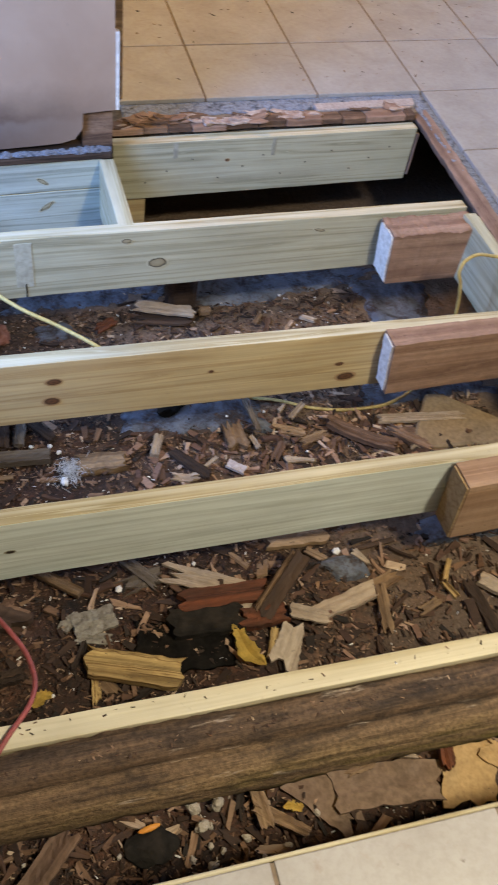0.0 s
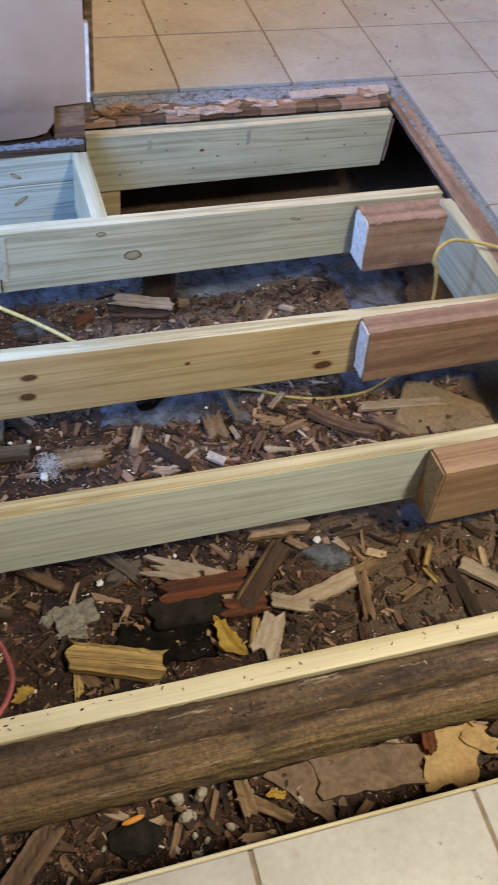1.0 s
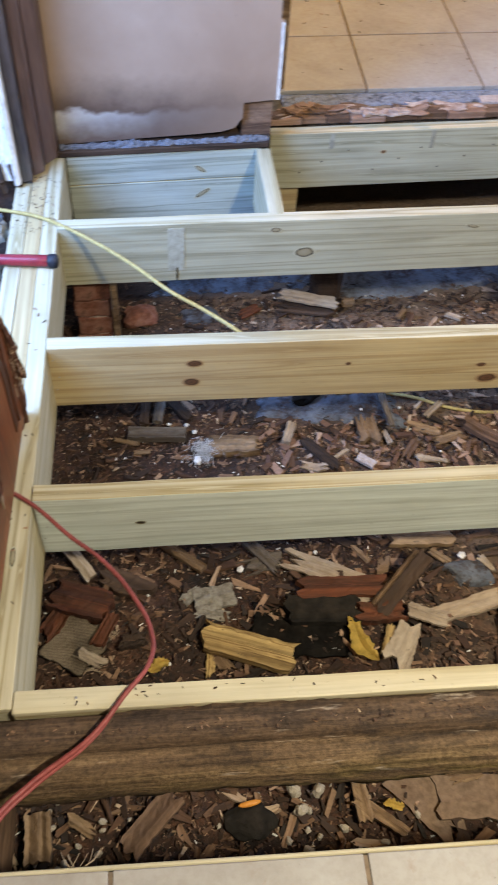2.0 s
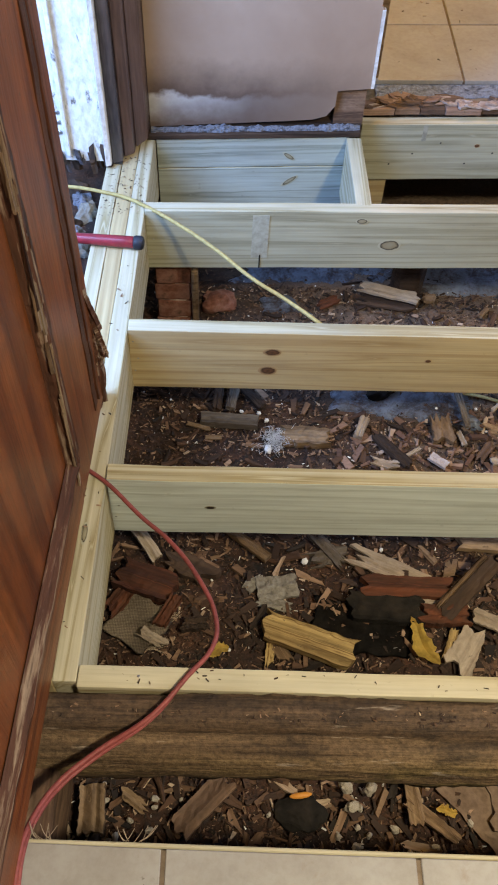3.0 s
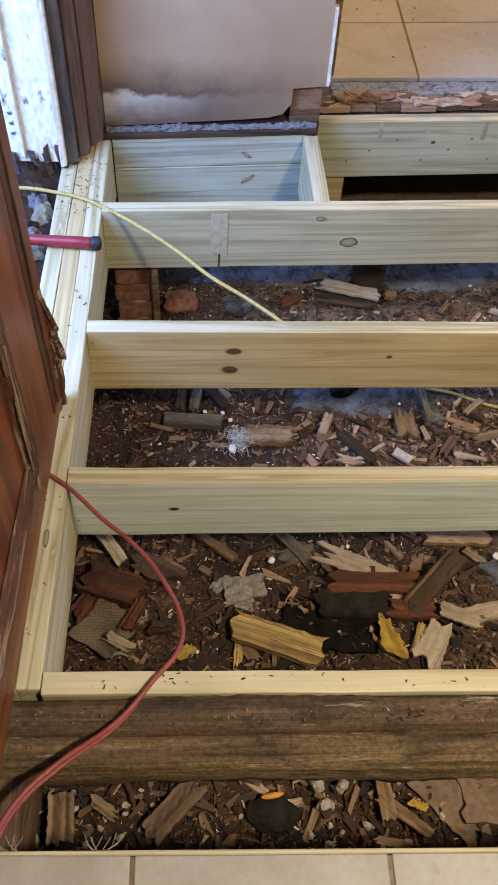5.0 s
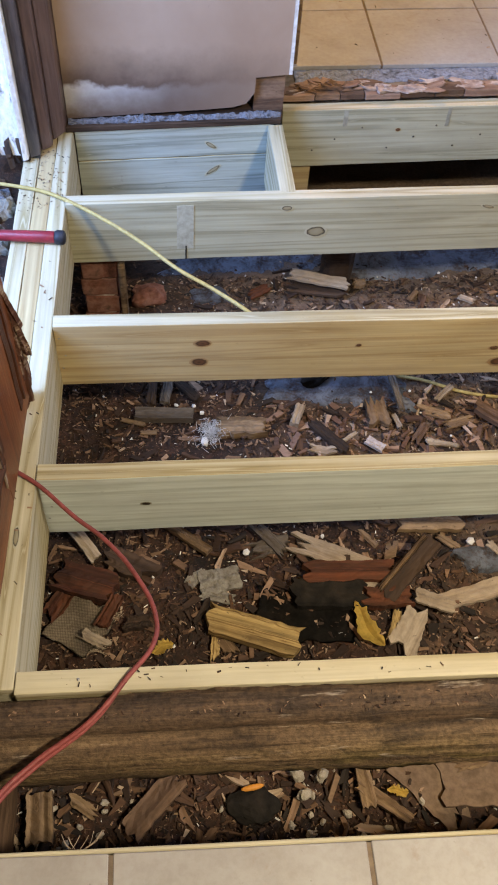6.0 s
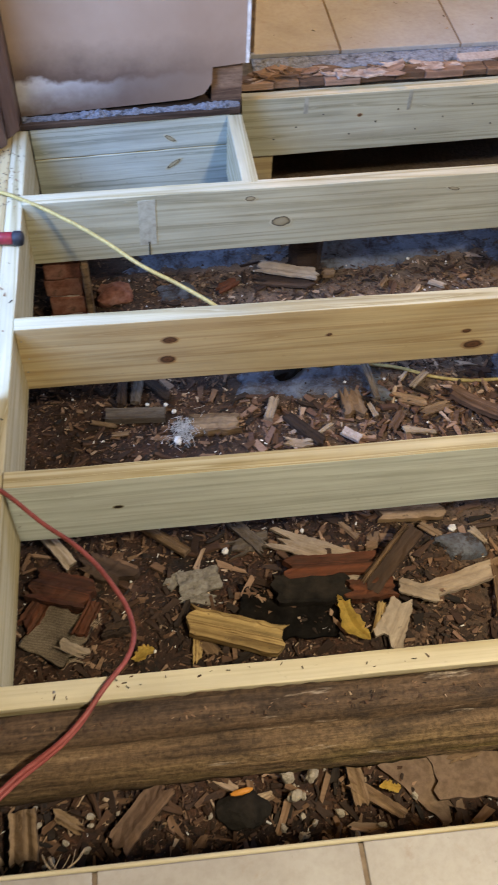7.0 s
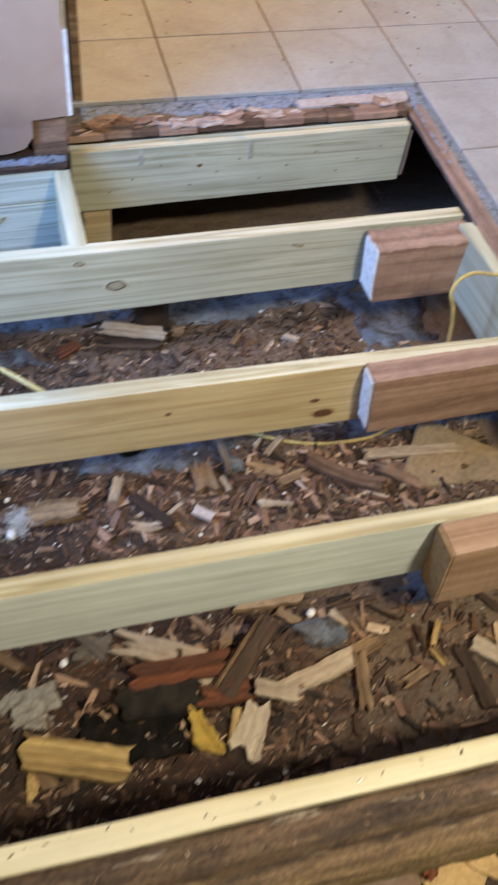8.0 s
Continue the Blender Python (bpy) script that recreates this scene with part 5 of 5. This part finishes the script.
# leaves, cloth, lint, stones, brick
def leaf(x, y, yaw, L, W, seed, lift=0.02):
    """A dry leaf folded along its rib, with a pointed tip, toothed edges and a stalk."""
    rng = random.Random(seed)
    bm = bmesh.new()
    n = 19
    rows = []
    for i in range(n):
        u = i / (n - 1)
        half = W * 0.62 * (u ** 0.75) * (1 - u) ** 0.55 * 1.6 + 0.0015
        left, right = half * rng.uniform(0.7, 1.1), half * rng.uniform(0.35, 1.0)
        bow = 0.22 * L * (u - 0.5) ** 2
        x_, rib = (u - 0.5) * L, 0.10 * W * math.sin(u * 6 + seed)
        rows.append([bm.verts.new((x_ + rng.uniform(-0.002, 0.002), rib - left, bow + 0.55 * left)), bm.verts.new((x_, rib - left * 0.5, bow + 0.16 * left)),
                     bm.verts.new((x_, rib, bow)), bm.verts.new((x_, rib + right * 0.5, bow + 0.40 * right)), bm.verts.new((x_ + rng.uniform(-0.002, 0.002), rib + right, bow + 0.5 * right))])
    for a, b in zip(rows, rows[1:]):
        for k in range(4):
            bm.faces.new((a[k], b[k], b[k + 1], a[k + 1]))
    bmesh.ops.solidify(bm, geom=list(bm.faces), thickness=0.0008)
    return thing("leaf", bm, M["leaf"], pose(x, y, ground_z(x, y) + lift, 10, 0, yaw), "curled yellow fallen leaf on the soil", "leaf", "fallen leaves")


leaf(0.662, 0.235, -64, 0.115, 0.055, 1, 0.024)
leaf(0.222, 0.212, 19, 0.050, 0.036, 4, 0.018)
leaf(0.667, -0.100, -7, 0.040, 0.024, 6, 0.026)


def draped(name, x, y, sx, sy, yaw, mat, label, category, seed, lift=0.006, fold=0.012, torn=0.25, buried=False):
    """A limp sheet lying on the ground, with folds and a torn outline."""
    bm = bmesh.new()
    n = 22
    grid = {}
    turn = Matrix.Rotation(radians(yaw), 3, "Z")
    for i in range(n + 1):
        for j in range(n + 1):
            u, v = i / n * 2 - 1, j / n * 2 - 1
            r = max(abs(u), abs(v))
            a = math.atan2(v, u)
            k = 1 + torn * noise.noise(Vector((math.cos(a) * 2.2, math.sin(a) * 2.2, seed))) * r
            p = turn @ Vector((u * sx / 2 * k, v * sy / 2 * k, 0))
            wx, wy = x + p.x, y + p.y
            sink = 0.03 * soft_step(0.62, 1.0, r + 0.35 * noise.noise(Vector((wx * 22, wy * 22, seed + 3)))) if buried else 0.0
            z = ground_z(wx, wy) + lift - sink + fold * noise.noise(Vector((wx * 14, wy * 14, seed))) + 0.3 * fold * noise.noise(Vector((wx * 40, wy * 40, seed)))
            grid[i, j] = bm.verts.new((wx, wy, z))
    for i in range(n):
        for j in range(n):
            f = bm.faces.new((grid[i, j], grid[i + 1, j], grid[i + 1, j + 1], grid[i, j + 1]))
            f.smooth = True
    bmesh.ops.solidify(bm, geom=list(bm.faces), thickness=0.0015)
    return thing(name, bm, M[mat], Matrix(), label, category)


cloth = draped("burlap_scrap", 0.052, 0.268, 0.115, 0.110, -35, "burlap", "frayed grey-brown scrap of burlap on the soil", "cloth", 3, 0.022, 0.008, 0.3)
rng = random.Random(5)
for i in range(26):
    a = rng.choice([0.4, 0.5, -1.1, -1.0]) + rng.uniform(-0.3, 0.3)
    sx = 0.052 + 0.052 * math.cos(a) + rng.uniform(-0.01, 0.01)
    sy = 0.262 + 0.06 * math.sin(a)
    z = ground_z(sx, sy) + 0.03
    part("thread", tube([(sx, sy, z), (sx + 0.015, sy + rng.uniform(-0.006, 0.006), z + 0.004), (sx + 0.032, sy + rng.uniform(-0.014, 0.014), z + 0.002)], 0.0005), M["burlap"], cloth)
draped("black_cloth", 0.535, 0.272, 0.21, 0.12, -8, "char", "crumpled black scrap half buried in the soil", "scrap", 8, 0.014, 0.018, 0.35)
# laid where shaded soil takes blue daylight; the film colour carries that blue
for i, (x, y, sx, sy, yaw, about) in enumerate((
        (0.70, 0.970, 0.44, 0.15, -6, "half under the litter"), (1.40, 1.020, 0.50, 0.20, 4, "at the bay's end"),
        (1.36, 0.475, 0.40, 0.11, 0, "beneath the old stub"), (0.96, 0.405, 0.13, 0.09, 10, "half under the litter"),
        (0.38, 1.375, 0.17, 0.08, 5, "half under the litter"), (0.46, 1.590, 0.50, 0.24, 4, "spread on the soil"),
        (1.10, 1.590, 0.84, 0.27, 4, "spread on the soil"), (1.50, 1.400, 0.30, 0.30, 2, "at the bay's end"))):
    draped("plastic_sheet", x, y, sx, sy, yaw, "sheet", "dusty plastic sheet tinted daylight blue " + about, "plastic sheet", 9 + i, 0.015, 0.016, 0.35, True)
thing("concrete_pad", prism([(1.27, 0.74), (1.60, 0.72), (1.60, 0.80), (1.45, 0.925), (1.40, 0.935)], -0.45, -0.372, 0.006), M["pad"], Matrix(), "dusty ochre concrete pad set in the soil", "concrete pad")
thing("crust_piece", splinter(0.092, 0.062, 0.008, 501, 0.05, 0.1, 0.02), M["lichen"], pose(0.352, 0.368, ground_z(0.352, 0.368) + 0.010, 3, -4, 8), "cracked grey mortar crust on the soil", "rubble")
thing("crust_piece", splinter(0.075, 0.03, 0.006, 502, 0.22, 0.3), M["lichen"], pose(0.345, 0.330, ground_z(0.345, 0.33) + 0.006, 0, 3, -14), "cracked grey mortar crust on the soil", "rubble")
thing("crust_piece", splinter(0.045, 0.03, 0.006, 503, 0.22, 0.3), M["lichen"], pose(0.300, 0.380, ground_z(0.30, 0.38) + 0.006, 0, 0, 40), "cracked grey mortar crust on the soil", "rubble")
thing("brick_fragment", lump(0.105, 0.085, 0.055, 5, 0.35, 3), M["brick"], pose(0.185, 1.369, ground_z(0.185, 1.369) - 0.004, 0, 0, 12), "broken red brick on the soil", "brick")
thing("dark_rock", lump(0.10, 0.045, 0.035, 8, 0.4, 3), M["char"], pose(0.645, 0.985, ground_z(0.645, 0.985) + 0.014, 0, 0, 27), "dark lump on the plastic sheet", "rock")


def lint_ball():
    bm = bmesh.new()
    rng = random.Random(9)
    for i in range(260):
        c = Vector((rng.gauss(0, 0.017), rng.gauss(0, 0.02), abs(rng.gauss(0, 0.008))))
        d = Vector((rng.uniform(-1, 1), rng.uniform(-1, 1), rng.uniform(-0.3, 0.7))).normalized() * rng.uniform(0.006, 0.015)
        s = d.cross(Vector((0.3, 0.5, 0.8))).normalized() * 0.0005
        t = d.cross(s).normalized() * 0.0005
        ring = [[bm.verts.new(c + e + o) for o in (s, t, -s, -t)] for e in (-d, d)]
        for k in range(4):
            bm.faces.new((ring[0][k], ring[0][(k + 1) % 4], ring[1][(k + 1) % 4], ring[1][k]))
    return thing("lint_wad", bm, M["lint"], pose(0.352, 0.806, ground_z(0.352, 0.806) + 0.016, 0, 0, -40), "fluffy wad of pale grey insulation fibre", "fibre")


lint_ball()
# flat black plastic cap with an orange rim, not a pot
cap = thing("plastic_pot", lump(0.085, 0.066, 0.018, 21, 0.4, 3), M["char"], pose(0.392, -0.108, ground_z(0.392, -0.108) + 0.012), "black plastic cap with an orange rim", "pot")
rim = part("rim", lump(0.046, 0.012, 0.008, 22, 0.1, 2), M["orange"], cap, "orange rim")
rim.matrix_local = pose(0.0, 0.032, 0.014, 0, 0, 8)

stone_meshes = [mesh_from("stone", lump(1, 0.72, 0.6, 60 + i, 0.6, 2), M["stone"]) for i in range(6)]
bit_mesh = mesh_from("white_bit", lump(1, 0.8, 0.6, 80, 0.4, 1), M["white_bit"])


def stone(x, y, size, i, white=False, lift=0.0):
    ob = new("white_fragment" if white else "pebble", bit_mesh if white else stone_meshes[i % 6])
    ob.matrix_world = pose(x, y, ground_z(x, y) + 0.004 + lift, 0, 0, i * 67) @ Matrix.Diagonal((size, size, size, 1))
    return tagged(ob, "small white broken fragment on the soil" if white else "rounded pale pebble in the soil", "fragment" if white else "pebble", "white fragments" if white else "pebbles")


rng = random.Random(21)
for i in range(46):
    x = rng.choice([rng.gauss(0.49, 0.05), rng.uniform(0.3, 0.75), rng.uniform(-0.02, 0.75), rng.gauss(0.08, 0.06)])
    stone(x, rng.uniform(-0.20, -0.04), rng.uniform(0.008, 0.019), i, lift=0.004)
stone(0.490, -0.095, 0.029, 3, lift=0.02)
stone(0.526, -0.062, 0.030, 1, lift=0.02)
stone(0.480, -0.060, 0.030, 2, lift=0.02)
stone(0.415, 0.434, 0.022, 1, True, 0.012)
stone(0.309, 0.896, 0.015, 2, True, 0.012)
stone(0.329, 0.874, 0.015, 3, True, 0.012)
stone(0.332, 0.771, 0.028, 4, True, 0.012)
stone(0.262, 0.90, 0.014, 5, True, 0.012)
stone(0.944, 0.444, 0.026, 6, True, 0.012)
for i in range(40):
    x, y = rng.uniform(0.02, 1.5), rng.choice([rng.uniform(0.1, 0.5), rng.uniform(0.62, 1.0), rng.uniform(1.2, 1.5)])
    stone(x, y, rng.uniform(0.006, 0.013), i, True, 0.006)
chip_white = scrap(0.772, 0.752, -38, 0.050, 0.026, 0.006, "filler", "pale rectangular shard of tile", "tile_shard", 0.06, 0, 0.016, category="tile shard")


# brick pier and stump under the far joist
def pier():
    root = new("brick_pier")
    root.matrix_world = pose(0.055, 1.31, ground_z(0.055, 1.31) - 0.02)
    tagged(root, "rough red brick pier under the sill corner", "brick pier")
    me = mesh_from("brick", box(-0.05, 0.05, -0.045, 0.045, 0, 0.062, 0.006, 4, 0.002, 8), M["brick"])
    for i in range(4):
        ob = new("brick", me)
        ob.parent = root
        ob.matrix_local = pose(0.004 * (i % 2), 0.003 * (i % 3), 0.066 * i, 0, 0, 4 * (i % 2))
    part("mortar_bed", box(-0.040, 0.040, -0.036, 0.036, 0.0, 0.262, 0.004), M["underlay"], root, "grey mortar")
    part("shim", box(0.056, 0.074, -0.05, -0.01, 0, 0.25, 0.003, 3, 0.002, 9), M["tan_wood"], root, "upright tan wooden shim")
    return root


pier()
thing("stump", lump(0.10, 0.09, 0.30, 31, 0.15, 3), M["dark_wood"], pose(0.77, 1.46, ground_z(0.77, 1.46) - 0.03), "dark rotten wooden stump under the far joist", "stump")

# rubble outside the sill in the doorway
for i in range(9):
    x, y = -0.16 - 0.02 * (i % 3), 1.0 + 0.05 * i
    thing("rubble_stone", lump(0.075, 0.06, 0.06, 90 + i, 0.6, 3), M[("lichen", "bead", "dark_wood")[i % 3]], pose(x, y, -0.085 - 0.01 * (i % 2), 0, 0, 40 * i), "rough grey rubble stone at the threshold", "rubble", "rubble at the threshold")
thing("threshold_fill", box(-0.27, -0.124, 0.52, 1.60, -0.6, -0.06, 0.004, 8, 0.004, 77), M["soil"], Matrix(), "crumbling masonry under the doorway", "masonry", kind="structure")


def on_sheet(x, y):
    """Where the plastic sheets keep the litter thin."""
    return y > 1.465 or (x > 1.36 and y > 1.2) or (x > 1.18 and 0.93 < y < 1.12) or ((x - 0.70) / 0.22) ** 2 + ((y - 0.97) / 0.07) ** 2 < 1


# medium chips, each its own piece, and the fine litter
chip_meshes = []
for i in range(14):
    rng = random.Random(400 + i)
    chip_meshes.append(mesh_from("chip", splinter(rng.uniform(0.03, 0.075), rng.uniform(0.008, 0.022), rng.uniform(0.003, 0.007), 400 + i, 0.6, rng.uniform(0, 0.6), rng.uniform(-0.05, 0.1), 5, 3), M["chip"]))
rng = random.Random(33)
BAYS = [(-0.23, -0.03, 80), (0.05, 0.55, 75), (0.58, 1.02, 90), (1.12, 1.55, 45)]
for y0, y1, count in BAYS:
    for i in range(count):
        x, y = rng.uniform(0.0, 1.5), rng.uniform(y0, y1)
        if y > 0.55 and rng.random() < 0.4:
            x = rng.gauss(0.95, 0.18)
        if on_sheet(x, y) and rng.random() < 0.7:
            continue
        ob = new("wood_chip", rng.choice(chip_meshes))
        ob.matrix_world = pose(x, y, ground_z(x, y) + rng.uniform(0.002, 0.010), rng.uniform(-20, 20), rng.uniform(-14, 14), rng.uniform(0, 360))
        tagged(ob, "loose splinter of brown rotten wood on the soil", "wood chip", "loose wood chips")


def litter(name, count, size, seed, material, label, area=(-0.05, 1.58, -0.3, 1.75), height=None):
    """Fine splinters strewn over the soil, far too many to count."""
    rng = np.random.default_rng(seed)
    verts, faces = [], []
    k = 0
    while k < count:
        x, y = rng.uniform(area[0], area[1]), rng.uniform(area[2], area[3])
        L = size * rng.uniform(0.35, 1.7)
        W = L * rng.uniform(0.15, 0.5)
        T = L * rng.uniform(0.06, 0.18)
        if noise.noise(Vector((x * 5, y * 5, seed))) < -0.25 and rng.random() < 0.6:
            continue
        if height is None and on_sheet(x, y) and rng.random() < 0.75:
            k += 1
            continue
        if height is None and x > 0.95 and y < 0.55 and rng.random() < 0.6:
            k += 1
            continue
        m = pose(x, y, (ground_z(x, y) if height is None else height) + rng.uniform(-0.001, 0.009 if height is None else 0.001), rng.uniform(-30, 30), rng.uniform(-25, 25), rng.uniform(0, 360))
        o = len(verts)
        tip = rng.uniform(0.2, 1.0)
        for z in (0, T):
            for px, py in ((-L / 2, -W / 2), (L / 2, -W / 2 * tip), (L / 2 + L * 0.1 * rng.uniform(-1, 1), W / 2 * tip), (-L / 2 + L * 0.1 * rng.uniform(-1, 1), W / 2)):
                verts.append(tuple(m @ Vector((px, py, z))))
        faces += [(o, o + 3, o + 2, o + 1), (o + 4, o + 5, o + 6, o + 7), (o, o + 1, o + 5, o + 4), (o + 1, o + 2, o + 6, o + 5), (o + 2, o + 3, o + 7, o + 6), (o + 3, o, o + 4, o + 7)]
        k += 1
    me = bpy.data.meshes.new(name)
    me.from_pydata(verts, [], faces)
    me.materials.append(M[material])
    return tagged(new(name, me), label, "wood litter", kind="stuff")


litter("wood_slivers", 800, 0.030, 2, "litter", "splinters of brown rotten wood strewn over the soil")
litter("wood_litter", 12000, 0.014, 3, "litter", "fine brown splinters and crumbs of rotten wood")
litter("wood_flakes", 420, 0.030, 15, "flake", "pinkish-brown flakes of split wood heaped in the bay", (0.50, 1.36, 0.68, 0.93))
litter("wood_flakes", 160, 0.026, 16, "flake", "brown flakes of split wood in the bay", (0.80, 1.36, 0.08, 0.45))
litter("rotten_pieces", 240, 0.038, 17, "rotten", "dark rotten pieces of wood lying in the soil", (0.0, 1.5, 0.06, 0.52))
litter("rotten_pieces", 170, 0.034, 18, "rotten", "dark rotten pieces of wood lying in the soil", (0.0, 1.4, -0.22, -0.02))
litter("rotten_pieces", 110, 0.028, 19, "rotten", "dark rotten pieces of wood lying in the soil", (0.0, 1.4, 0.62, 0.96))
litter("wood_crumbs", 48000, 0.0055, 4, "litter", "fine crumbs of rotten wood and soil")
litter("pale_flecks", 900, 0.006, 6, "white_bit", "tiny pale flecks strewn over the soil")
litter("beam_crumbs", 320, 0.0045, 8, "litter", "crumbs and splinters strewn on the old beam", (-0.08, 1.4, -0.05, -0.012), -0.013)
litter("joist_crumbs", 55, 0.005, 9, "rotten", "dark crumbs strewn on the nearest joist", (0.05, 1.4, 0.004, 0.034), 0.0015)
litter("sill_crumbs", 220, 0.004, 10, "litter", "dark crumbs strewn on the sill boards", (-0.115, -0.005, 1.22, 1.5), 0.001)
litter("sill_crumbs", 24, 0.006, 12, "litter", "dark crumbs strewn on the sill boards", (-0.04, -0.004, 0.05, 1.2), 0.0015)
litter("floor_crumbs", 150, 0.007, 13, "litter", "crumbs strewn on the kitchen tiles", (0.7, 2.4, 1.98, 3.0), 0.0215)
litter("floor_crumbs", 14, 0.005, 14, "litter", "crumbs strewn on the tiles by the opening", (0.0, 1.4, -0.5, -0.28), 0.0215)


# broom bristles caught at the tile edge
def bristles(x, seed):
    rng = random.Random(seed)
    root = new("bristle_tuft")
    root.matrix_world = pose(x, -0.232, 0.017)
    tagged(root, "few pale straw bristles caught at the tile edge", "straw", "straw bristles")
    for i in range(9):
        a, r = rng.uniform(-1.2, 1.2), rng.uniform(0.012, 0.032)
        dx = rng.uniform(-0.02, 0.02)
        part("bristle", tube([(dx, 0, 0), (dx + 0.5 * r * math.sin(a), 0.006, 0.004), (dx + r * math.sin(a), 0.010 + r * 0.4, 0.004)], 0.0005), M["pale_wood"], root)


bristles(-0.015, 3)
bristles(0.115, 4)


# ---- floor tiles, one by one ----
def tiles():
    rng = random.Random(11)
    gap = 0.0035
    for j in range(-7, 17):
        for k in range(-1, 12):
            if 0 <= j < 6 and k < 4:
                continue
            if j >= 6 and k < 1:
                continue
            q = [grid_point(k, j), grid_point(k + 1, j), grid_point(k + 1, j + 1), grid_point(k, j + 1)]
            if k == -1:
                q[0], q[3] = (-0.060, q[0][1]), (-0.060, q[3][1])
            if max(a for a, b in q) > 4.5 or max(b for a, b in q) > 5.9 or min(b for a, b in q) < -2.9:
                continue
            cx, cy = sum(p[0] for p in q) / 4, sum(p[1] for p in q) / 4
            inner = []
            for px, py in q:
                inner.append((px - cx - math.copysign(gap, px - cx), py - cy - math.copysign(gap, py - cy)))
            bm = prism(inner, -0.013, 0.0, 0.0012)
            ob = part("tile", bm, M["tile"], floor)
            ob.matrix_world = pose(cx, cy, 0.0205 + rng.uniform(-0.0006, 0.0006))


tiles()
